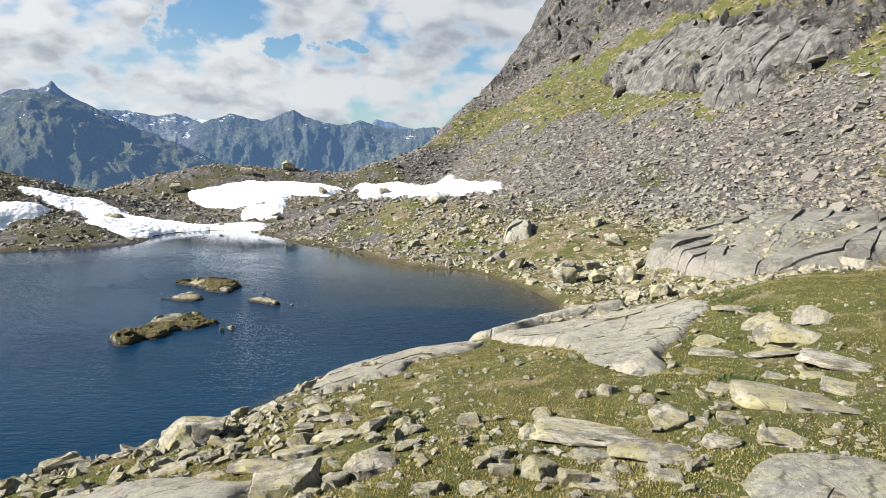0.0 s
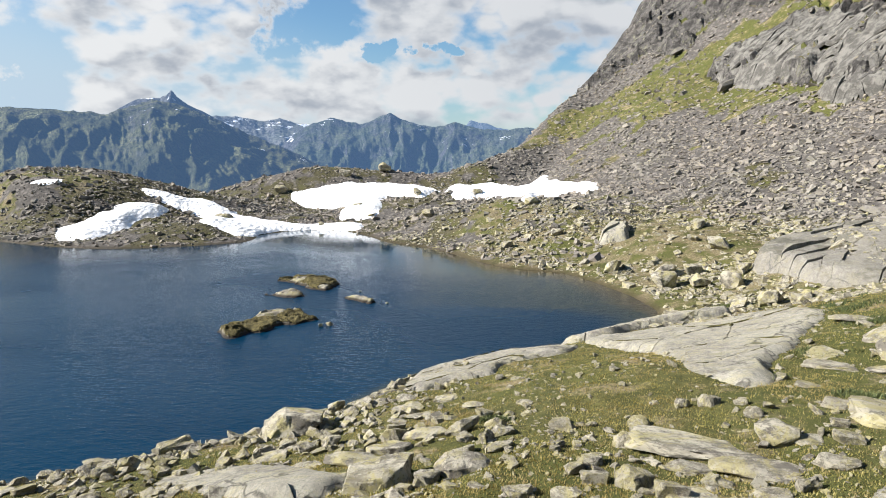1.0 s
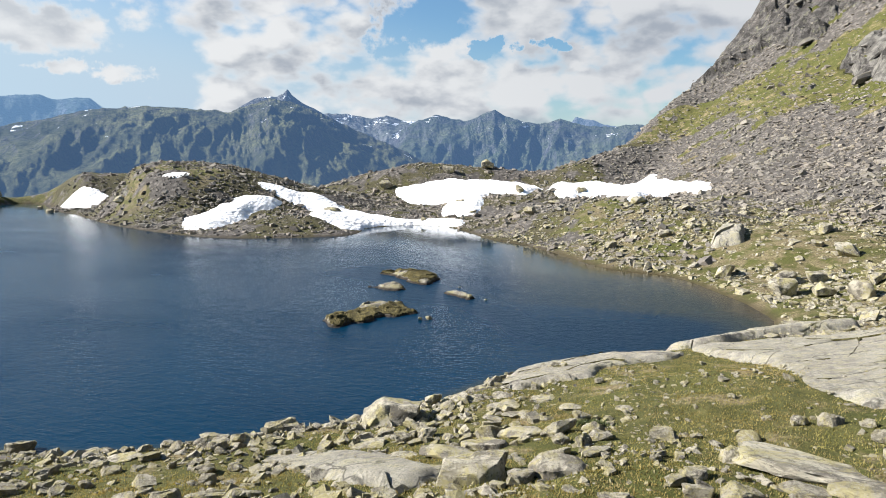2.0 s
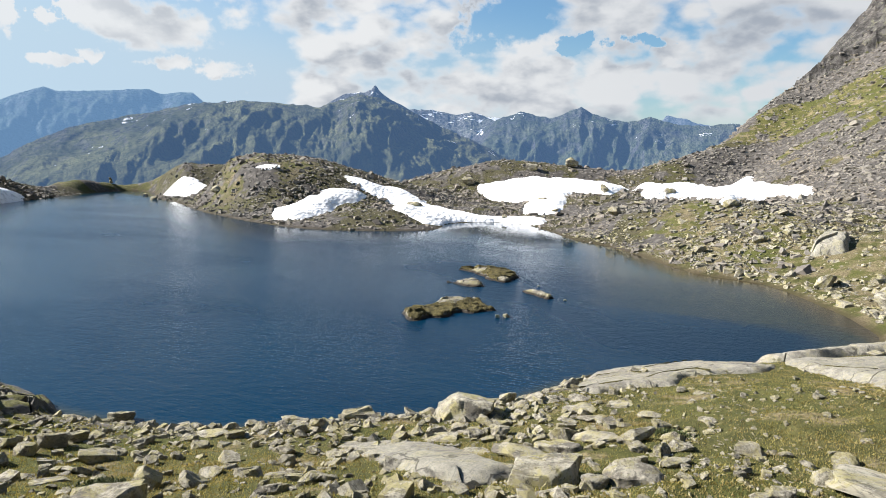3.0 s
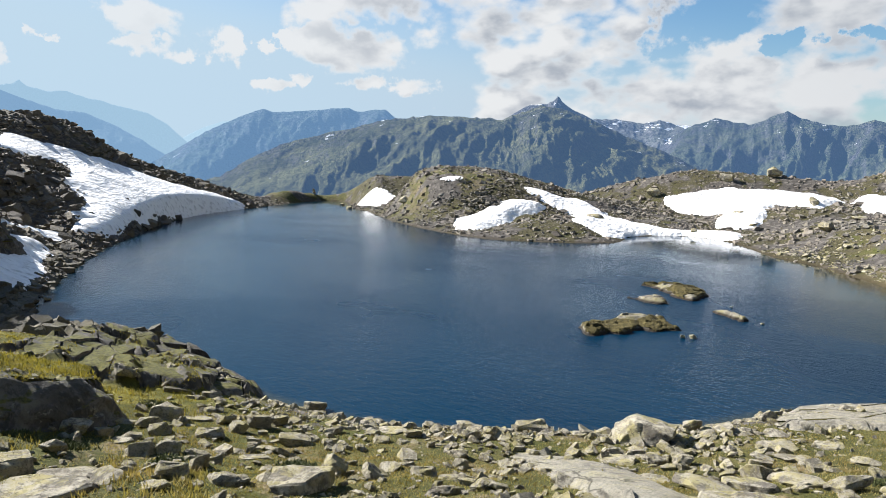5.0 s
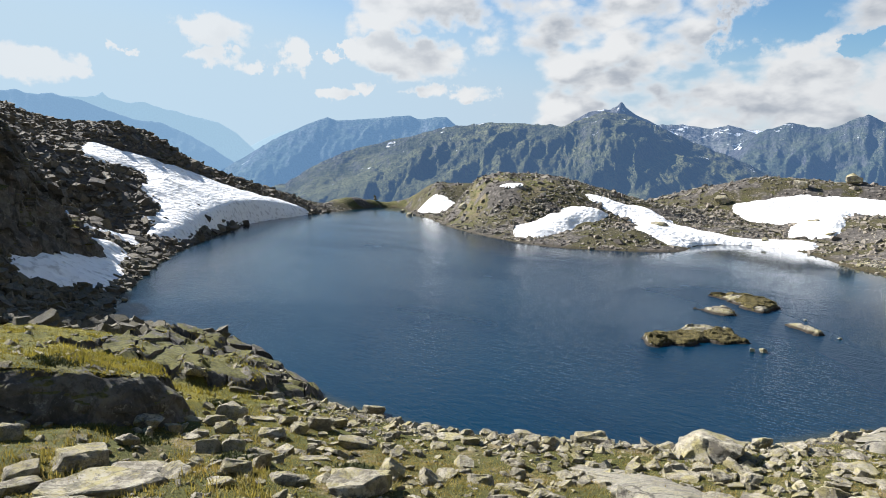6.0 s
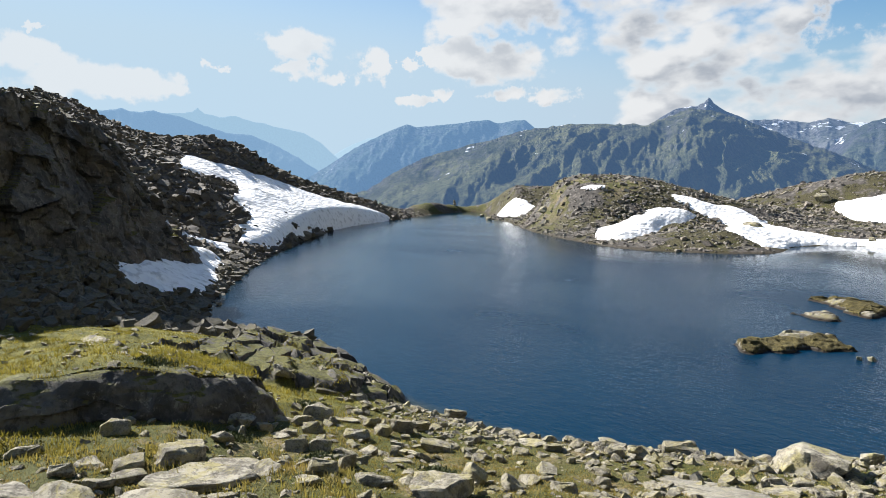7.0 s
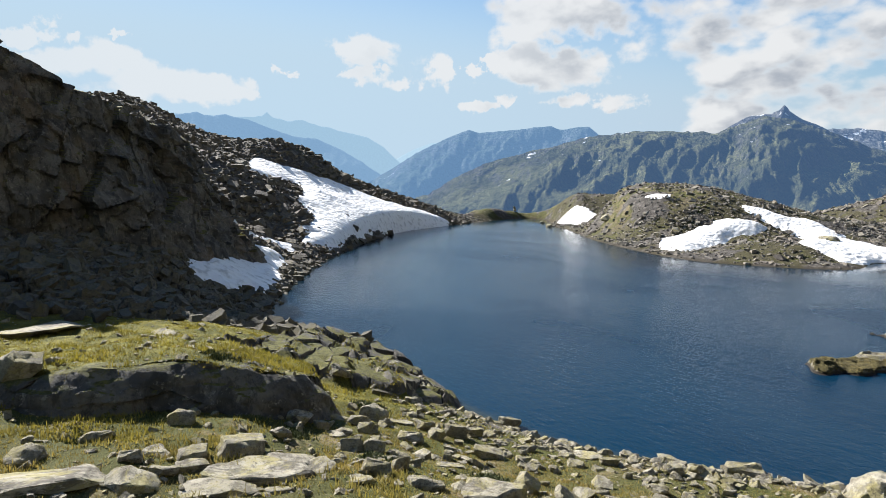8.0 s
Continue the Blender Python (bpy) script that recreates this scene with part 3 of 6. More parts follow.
# ---- mesh helpers ----
def grid_mesh(name, v, rows, cols, wrap=False, keep=None, attrs=None):
    """A mesh from a rows x cols array of points; keep: which quads stay."""
    i, j = np.meshgrid(np.arange(rows - 1), np.arange(cols if wrap else cols - 1), indexing="ij")
    k = (j + 1) % cols
    q = np.stack([i * cols + j, i * cols + k, (i + 1) * cols + k, (i + 1) * cols + j], -1).reshape(-1, 4)
    if keep is not None:
        q = q[keep[q].all(1)]
        used = np.zeros(len(v), bool)
        used[q.ravel()] = True
        q = (np.cumsum(used) - 1)[q]
        v = v[used]
        attrs = {a: w[used] for a, w in (attrs or {}).items()}
    me = bpy.data.meshes.new(name)
    me.vertices.add(len(v))
    me.vertices.foreach_set("co", v.astype(np.float32).ravel())
    me.loops.add(q.size)
    me.loops.foreach_set("vertex_index", q.astype(np.int32).ravel())
    me.polygons.add(len(q))
    me.polygons.foreach_set("loop_start", np.arange(0, q.size, 4, dtype=np.int32))
    me.polygons.foreach_set("use_smooth", np.ones(len(q), bool))
    for a, w in (attrs or {}).items():
        me.attributes.new(a, "FLOAT", "POINT").data.foreach_set("value", w.astype(np.float32))
    me.update(calc_edges=True)
    return me


# ---- ground: one sheet out to the horizon ----
def grassy(x, y):
    """Where turf holds on the flank above the scree."""
    d = flank_d(x, y)
    m = np.maximum(within(x, y, GREEN_LINE), 6 * step(d, 58, 66)) + 6 * fbm(x, y, 12, 5, 41) + 4 * fbm(x, y, 3, 3, 42)
    return step(m, 1.8, 4.6)


def zones(x, y, z, slope):
    """How much rock, scree, lush grass and wet shore there is at each place."""
    r = np.hypot(x, y)
    d = flank_d(x, y)
    flank = step(d, -6, 3)
    green = grassy(x, y)
    scree = flank * (1 - green)
    far = step(r, 62, 80) * (1 - flank)
    scree = np.maximum(scree, far * (0.35 + 0.55 * step(fbm(x, y, 4, 4, 43), 0.0, 0.3)))
    west = step(-x - 0.2 * y, 36, 46) * step(y, 60, 30)
    scree = np.maximum(scree, west * (0.95 - 0.75 * step(z, 12, 16) * step(slope, 1.1, 0.7) * step(y, 20, 12)))
    bank = step(np.where(r < 60, outside(x, y), 50), 5, 1.0) * step(r, 44, 30)
    scree = np.maximum(scree, bank * 0.55) * step(slope, 1.8, 1.2)
    rock = step(slope, 1.3, 1.8) + crags(x, y) * (0.95 - 0.9 * step(fbm(x, y, 8, 4, 49) - 0.5 * slope, -0.5, -0.1)) + 0.75 * step(within(x, y, POINT_LINE), 0, 0.8)
    lush = 0.42 * step(d, 6, 18) + step(x, -18, -26) * step(r, 48, 40) + 0.5 * step(np.hypot(x + 147, y - 113), 15, 9) + 0.3 * step(np.hypot(x + 78, y - 93), 15, 5) + 0.46 * np.maximum(step(r, 48, 30), 0.5 * step(x, -16, -4) * step(d, 2, -4))
    # steep western ground and ledge face: dark rock plus painted shade
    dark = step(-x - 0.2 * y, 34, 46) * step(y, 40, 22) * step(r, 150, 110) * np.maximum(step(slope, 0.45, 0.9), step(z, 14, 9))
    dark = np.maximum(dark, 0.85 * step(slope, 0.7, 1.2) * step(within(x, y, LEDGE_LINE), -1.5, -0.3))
    return np.clip(rock, 0, 1), np.clip(scree, 0, 1), np.clip(lush, 0, 1), dark


def build_ground():
    az = np.radians(np.concatenate([np.arange(-39, 98, 0.21), np.arange(98, 321, 4.0)]))
    rad = np.concatenate([[0.02, 0.8, 2.0, 3.5], np.geomspace(5, 44, 200), np.geomspace(44.6, 230, 280), np.geomspace(237, 4850, 40)])
    A, R = np.meshgrid(az, rad)
    x, y = (-np.sin(A) * R).ravel() + 0.3, (np.cos(A) * R).ravel() - 0.5
    z = height(x, y)
    Z = z.reshape(A.shape)
    gr = np.gradient(Z, axis=0) / np.gradient(R, axis=0)
    ga = np.gradient(Z, axis=1) / (np.gradient(A, axis=1) * R + 1e-6)
    slope = np.hypot(gr, np.clip(ga, -4, 4)).ravel()
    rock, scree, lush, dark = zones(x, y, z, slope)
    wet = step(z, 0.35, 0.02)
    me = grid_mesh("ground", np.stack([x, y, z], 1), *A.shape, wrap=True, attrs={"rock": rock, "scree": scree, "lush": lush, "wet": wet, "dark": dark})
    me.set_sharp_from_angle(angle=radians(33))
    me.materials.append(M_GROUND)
    tagged(new("ground", me), "rocky alpine ground with grass, scree and bare rock round a lake", "ground", kind="structure")


def build_water():
    az = np.radians(np.arange(-16, 92, 0.4))
    rad = np.geomspace(18, 190, 260)
    A, R = np.meshgrid(az, rad)
    x, y = (-np.sin(A) * R).ravel(), (np.cos(A) * R).ravel()
    sd = outside(x, y)
    me = grid_mesh("water", np.stack([x, y, 0 * x], 1), *A.shape, keep=sd < 1.5, attrs={"depth": np.clip(-sd * (3.0 - 2.86 * step(x, -34, -8) * step(y, 34, 44)), 0, 6), "ripple": (0.18 + 0.82 * step(0.35 * x + y + 0.15 * sd, 66, 50)) * np.maximum(0.3 + 0.7 * step(-sd, 3, 20), step(np.hypot(x, y), 60, 45))})
    me.materials.append(M_WATER)
    tagged(new("water", me), "deep blue mountain lake with a rippled surface", "lake", kind="structure")


build_ground()
build_water()


# ---- mountains beyond the valley: the distance ----
def far_range(label, crest, dist, deep, seed, material, rough=1.0, cell=0.1, rows=70, relief=0.24):
    """A range along the horizon: crest holds pairs of bearing and height in degrees."""
    crest = sorted(crest)
    az = np.arange(crest[0][0], crest[-1][0] + 1e-6, cell)
    top = np.interp(az, [c[0] for c in crest], [c[1] for c in crest])
    jag = fbm(az, az * 0, 0.8, 5, seed, True) * 0.11 * rough
    cols = len(az)
    s = np.linspace(0, 1.25, rows)[:, None]
    A = np.radians(az)[None, :] + 0 * s
    base = -170.0
    peak = np.tan(np.radians(top)) * dist + EYE.z - base
    along, down = np.radians(az)[None, :] * dist + 0 * s, s * deep + 0 * A
    wander = 90 * fbm(along, down, 420, 3, seed + 20)
    spur = (0.62 * fbm(along + 0.5 * down + wander, down * 0.7, 820, 3, seed + 3, True) + 0.42 * fbm(along + 0.3 * down + wander, down * 0.4, 260, 4, seed + 9, True)
            + 0.16 * fbm(along + wander * 0.5, down * 0.35, 70, 4, seed + 14, True))
    prof = np.where(s < 1, 0.12 * s + 0.88 * s ** 1.4, 1 - (s - 1) * 2.2)
    side = np.sin(np.clip(s, 0, 1) * math.pi) ** 0.7
    wide = np.convolve(np.pad(peak, 40, "edge"), np.ones(41) / 41, "same")[40:-40]
    body = wide[None, :] + (peak - wide)[None, :] * step(s, 0.55, 1.0)
    z = base + body * (prof + relief * side * spur) + np.radians(jag)[None, :] * dist * step(s, 0.86, 1.0)
    R = dist - deep * (1 - s) - spur * side * deep * 0.10
    steep = np.hypot(np.gradient(z, axis=0) / (deep * 1.25 / (rows - 1)), np.gradient(z, axis=1) / (np.radians(cell) * dist))
    v = np.stack([-np.sin(A) * R, np.cos(A) * R, z], -1).reshape(-1, 3)
    me = grid_mesh("backdrop", v, rows, cols, attrs={"crest": (np.clip(s, 0, 1) + 0 * A).ravel(), "steep": (steep * 0.5).ravel()})
    me.materials.append(material)
    tagged(new("backdrop_mountain", me), label, "mountain", "mountains on the horizon", "structure")


# blue of the haze that the ranges are made to emit
HAZE_TINT = (0.15, 0.29, 0.55)
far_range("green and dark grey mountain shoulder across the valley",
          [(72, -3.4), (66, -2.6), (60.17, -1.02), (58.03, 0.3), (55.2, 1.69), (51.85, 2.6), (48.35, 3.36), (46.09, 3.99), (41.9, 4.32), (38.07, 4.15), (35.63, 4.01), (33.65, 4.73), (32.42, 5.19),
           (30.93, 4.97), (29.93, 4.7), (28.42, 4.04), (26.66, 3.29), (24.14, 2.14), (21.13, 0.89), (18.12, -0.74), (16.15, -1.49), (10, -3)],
          2700, 1250, 51, make_far("near_massif", (0.085, 0.09, 0.052), (0.165, 0.165, 0.082), (0.13, 0.126, 0.12), HAZE_TINT, 0.185, 0.765), cell=0.075, rows=110)
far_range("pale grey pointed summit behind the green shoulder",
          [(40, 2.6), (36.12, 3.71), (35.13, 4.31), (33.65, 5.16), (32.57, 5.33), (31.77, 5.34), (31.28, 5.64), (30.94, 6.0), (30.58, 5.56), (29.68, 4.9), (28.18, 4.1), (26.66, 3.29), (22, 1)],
          3250, 500, 61, make_far("summit", (0.13, 0.13, 0.125), (0.17, 0.165, 0.155), (0.15, 0.15, 0.155), HAZE_TINT, 0.22, 0.755), 0.7, 0.08, 60)
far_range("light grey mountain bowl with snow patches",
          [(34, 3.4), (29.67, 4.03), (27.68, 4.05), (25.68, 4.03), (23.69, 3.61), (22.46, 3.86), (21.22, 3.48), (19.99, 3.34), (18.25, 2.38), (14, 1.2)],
          3900, 700, 75, make_far("bowl", (0.14, 0.15, 0.12), (0.19, 0.19, 0.17), (0.2, 0.2, 0.2), HAZE_TINT, 0.24, 0.69), 0.7, 0.08, 60)
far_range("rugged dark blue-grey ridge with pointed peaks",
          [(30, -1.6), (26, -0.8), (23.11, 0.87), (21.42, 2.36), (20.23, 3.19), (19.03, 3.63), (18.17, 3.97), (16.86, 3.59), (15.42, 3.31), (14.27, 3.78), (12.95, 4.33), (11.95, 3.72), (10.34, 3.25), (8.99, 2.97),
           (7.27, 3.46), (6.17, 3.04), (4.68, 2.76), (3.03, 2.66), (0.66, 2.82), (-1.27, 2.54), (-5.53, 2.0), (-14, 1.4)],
          3500, 900, 71, make_far("east_range", (0.07, 0.085, 0.055), (0.12, 0.13, 0.08), (0.115, 0.115, 0.125), HAZE_TINT, 0.225, 0.755), 1.2, 0.09, 70, 0.3)
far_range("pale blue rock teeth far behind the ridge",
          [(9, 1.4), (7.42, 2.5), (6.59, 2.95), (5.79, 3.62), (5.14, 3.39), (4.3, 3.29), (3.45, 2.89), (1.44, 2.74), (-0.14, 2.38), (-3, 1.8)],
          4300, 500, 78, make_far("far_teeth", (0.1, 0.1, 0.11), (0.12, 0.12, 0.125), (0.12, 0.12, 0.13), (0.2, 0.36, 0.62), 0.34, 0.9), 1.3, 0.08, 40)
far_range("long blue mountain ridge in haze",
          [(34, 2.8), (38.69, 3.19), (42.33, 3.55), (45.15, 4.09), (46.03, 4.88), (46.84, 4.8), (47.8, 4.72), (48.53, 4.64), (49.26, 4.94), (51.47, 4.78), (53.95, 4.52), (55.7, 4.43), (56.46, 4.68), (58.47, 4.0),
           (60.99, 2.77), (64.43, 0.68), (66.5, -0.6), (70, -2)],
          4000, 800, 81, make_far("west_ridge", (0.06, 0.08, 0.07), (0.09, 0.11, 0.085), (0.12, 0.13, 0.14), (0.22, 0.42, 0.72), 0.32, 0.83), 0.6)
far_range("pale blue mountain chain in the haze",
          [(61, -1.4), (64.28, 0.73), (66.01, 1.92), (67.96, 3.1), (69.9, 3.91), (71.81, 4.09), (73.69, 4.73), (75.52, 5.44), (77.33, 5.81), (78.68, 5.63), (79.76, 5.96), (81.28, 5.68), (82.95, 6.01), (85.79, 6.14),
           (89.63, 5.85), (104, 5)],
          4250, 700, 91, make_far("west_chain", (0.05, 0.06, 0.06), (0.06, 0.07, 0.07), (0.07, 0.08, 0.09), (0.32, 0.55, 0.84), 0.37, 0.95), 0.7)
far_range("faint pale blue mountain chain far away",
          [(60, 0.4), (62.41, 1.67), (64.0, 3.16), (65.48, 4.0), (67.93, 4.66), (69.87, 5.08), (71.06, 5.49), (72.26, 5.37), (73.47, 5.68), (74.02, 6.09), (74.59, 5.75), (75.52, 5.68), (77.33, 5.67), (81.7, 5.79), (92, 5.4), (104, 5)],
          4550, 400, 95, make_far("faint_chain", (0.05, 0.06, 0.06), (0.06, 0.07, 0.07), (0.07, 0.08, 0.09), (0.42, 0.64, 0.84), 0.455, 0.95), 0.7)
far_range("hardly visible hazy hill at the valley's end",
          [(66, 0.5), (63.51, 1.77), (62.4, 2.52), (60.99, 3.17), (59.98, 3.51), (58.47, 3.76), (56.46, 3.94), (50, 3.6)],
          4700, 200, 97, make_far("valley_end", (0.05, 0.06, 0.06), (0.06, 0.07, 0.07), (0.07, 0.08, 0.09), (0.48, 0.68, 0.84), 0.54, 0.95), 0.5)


# ---- things lying on the ground ----
def ground_at(x, y):
    return height(np.atleast_1d(np.asarray(x, float)), np.atleast_1d(np.asarray(y, float)))


def patch(name, outline, cell, rise, material, label, category, kind="", seed=0, ragged=1.5):
    """A sheet over the ground inside a closed line; rise(x, y, inside, base) gives its height."""
    line = spline(outline, 5)
    lo, hi = line.min(0) - 3 * cell, line.max(0) + 3 * cell
    xs, ys = np.arange(lo[0], hi[0], cell), np.arange(lo[1], hi[1], cell)
    Y, X = np.meshgrid(ys, xs, indexing="ij")
    x, y = X.ravel(), Y.ravel()
    inside = -outside(x, y, line) + ragged * fbm(x, y, 4.5, 5, seed)
    z = rise(x, y, inside, np.maximum(height(x, y), 0.0))
    me = grid_mesh(name, np.stack([x, y, z], 1), *X.shape, keep=inside > -2.2 * cell)
    me.materials.append(material)
    return tagged(new(name, me), label, category, kind=kind)


SNOWLINES = []


def snowfield(outline, label, deep=0.7, seed=0, ragged=1.5):
    SNOWLINES.append(spline(outline, 3))

    def rise(x, y, inside, base):
        cups = fbm(x, y * 1.3, 1.5, 2, seed + 5) * 0.07 + 0.06 * fbm(x, y, 6, 3, seed + 8)
        top = base + deep * np.tanh(inside / 1.6) + 0.05 + cups * step(inside, 0.2, 1.5)
        return np.where(base > 0.0, top, -0.3)
    patch("snowfield", outline, 0.42, rise, M_SNOW, label, "snow", seed=seed, ragged=ragged)


snowfield([(-108, 25.5), (-125, 33), (-124.5, 38.4), (-125.6, 45.7), (-129, 53.6), (-127.4, 61.8), (-129.4, 71.5), (-130.4, 81.2), (-114.3, 62.6), (-112, 55.3), (-99, 43.5), (-86.5, 34.2),
           (-88, 32.2), (-90, 30.6), (-98.5, 35.2), (-104.8, 34.6), (-112, 38.2), (-116.4, 37.4), (-110, 29)], "long sunlit snowfield with suncups above the far shore", 0.6, 1)
snowfield([(-55.4, 8.6), (-64.4, 13.2), (-64.6, 15), (-69.3, 16.6), (-72.3, 18), (-74.4, 22.2), (-67.4, 20.6), (-56.3, 16), (-55.7, 13.9), (-54.5, 11.7)],
          "shaded snow patch below the dark cliff", 0.6, 2)
snowfield([(-75.1, 18.3), (-82.9, 23.8), (-83.4, 27.4), (-79.5, 25.2), (-79, 22)], "narrow shaded snow strip among boulders", 0.6, 3)
snowfield([(-84.7, 28.2), (-91.1, 33.9), (-87.6, 34.6), (-83.9, 31.2)], "small snow patch by the water among boulders", 0.6, 4)
snowfield([(-119.5, 105.5), (-122, 110), (-115, 111.5), (-106, 108.5), (-100, 103.5), (-103, 101.5), (-108, 103), (-113, 102.5)],
          "bright snow patch on the grassy hump", 0.3, 5, 0.8)
snowfield([(-66.6, 79), (-64.2, 80.5), (-64.2, 85), (-62, 88.8), (-59.8, 91.5), (-56.5, 91.9), (-57, 87), (-57.5, 82), (-56.6, 76), (-58, 73.5), (-62, 74.5)],
          "domed snow patch with suncups reaching down to the lake", 0.9, 6)
snowfield([(-63.5, 95.5), (-60.5, 97.5), (-56, 101), (-51, 100), (-46.8, 95.5), (-40.1, 95.6), (-34.2, 95.4), (-27.5, 97), (-26, 90.4), (-32.1, 91.2), (-37.6, 88), (-39.2, 78.8), (-43.2, 81.2), (-47.2, 83.2), (-48.5, 89), (-54, 93.5), (-59, 94)],
          "curved snow tongue running down to the lake", 0.6, 7)
snowfield([(-48.8, 123.7), (-40.2, 126.9), (-30.6, 129.9), (-19.3, 127.3), (-18.9, 107.4), (-25.7, 113.8), (-27.3, 108.5), (-26.0, 100.3), (-29.5, 99.6), (-33.3, 102.7), (-34.5, 112.8), (-45.3, 118.1)],
          "broad white snowfield among grey boulders", 1.0, 8)
snowfield([(-18.4, 127.0), (-9.6, 129.1), (-2.7, 127.9), (1.9, 130.2), (4.9, 119.1), (9.4, 109.9), (8.5, 104.4), (3.6, 112.3), (-1.0, 80.9), (-7.9, 106.5), (-13.5, 105.7)],
          "long snowfield at the foot of the scree", 1.0, 9)
snowfield([(-76.7, 88.1), (-75.4, 89.6), (-73.5, 89.8), (-74.4, 88.5)],
          "snow scrap on top of the grassy hump", 0.2, 11, 0.2)
snowfield([(34, 52), (36.5, 51), (38.5, 51.6), (36.5, 53.4)], "thin snow scrap at the foot of the scree", 0.5, 10)


def make_slab_rock(name, mossy=0.0, dark=0.0):
    """Ice-worn gneiss: pale, finely grained along one way, with lichen and dark seams."""
    n = Nodes(name)
    c, h = rock_colour(n, n.calc("MULTIPLY", n.random(), 0.5))
    c = n.mix(0.4, c, n.mix(n.ramp(n.noise(0.5, 4), 0.38, 0.62), (0.31, 0.29, 0.25), (0.47, 0.445, 0.38)))
    seam = n.ramp(n.cells(0.55, "DISTANCE_TO_EDGE", vec=n.warped(0.5)), 0.035, 0.0)
    c = n.mix(n.calc("MULTIPLY", seam, n.ramp(n.noise(0.4, 4), 0.42, 0.55, 0.0, 0.85)), c, (0.06, 0.055, 0.045))
    grain = n.noise(5.0, 6, 0.7, (2.5, 0.35, 1.0), 0.4)
    c = n.mix(n.calc("MULTIPLY", n.ramp(grain, 0.52, 0.62), 0.55), c, (0.20, 0.19, 0.165))
    moss = n.ramp(n.noise(0.8, 6, 0.75), 0.60, 0.66)
    c = n.mix(n.calc("MULTIPLY", moss, 0.75), c, (0.12, 0.11, 0.04))
    if mossy:
        c = n.mix(n.calc("MULTIPLY", n.ramp(n.noise(0.22, 6, 0.75, warp=0.6), 0.50, 0.60), mossy), c, (0.085, 0.08, 0.04))
        c = n.mix(0.28, c, (0.16, 0.145, 0.135))
    if dark:
        c = n.mix(dark, c, n.mix(n.ramp(n.noise(0.7, 6, 0.7), 0.42, 0.6), (0.05, 0.047, 0.043), (0.15, 0.141, 0.126)))
    speck = n.ramp(n.noise(26, 3, 0.8), 0.60, 0.66)
    c = n.mix(n.calc("MULTIPLY", speck, 0.65), c, (0.06, 0.055, 0.045))
    c = n.mix(n.calc("MULTIPLY", n.ramp(n.noise(11, 5, 0.8), 0.54, 0.60), 0.45), c, (0.15, 0.14, 0.115))
    return n.surface(c, 0.9, n.bump(n.calc("ADD", h, n.calc("MULTIPLY", grain, 0.5)), 1.0, 0.15))


M_SLAB, M_MOSSY, M_FACE = make_slab_rock("bedrock"), make_slab_rock("mossy_bedrock", 0.8, 0.3), make_slab_rock("crag_face", 0.9, 0.9)


def make_moss():
    n = Nodes("joint_moss")
    c = n.mix(n.ramp(n.noise(3.0, 5, 0.7), 0.4, 0.6), (0.055, 0.05, 0.02), (0.13, 0.115, 0.045))
    c = n.mix(n.calc("MULTIPLY", n.ramp(n.noise(22, 4, 0.8), 0.48, 0.6), 0.7), c, (0.02, 0.019, 0.009))
    return n.surface(c, 0.95, n.bump(n.noise(14, 5, 0.75), 1.0, 0.08), spec=0.1)


M_MOSS = make_moss()


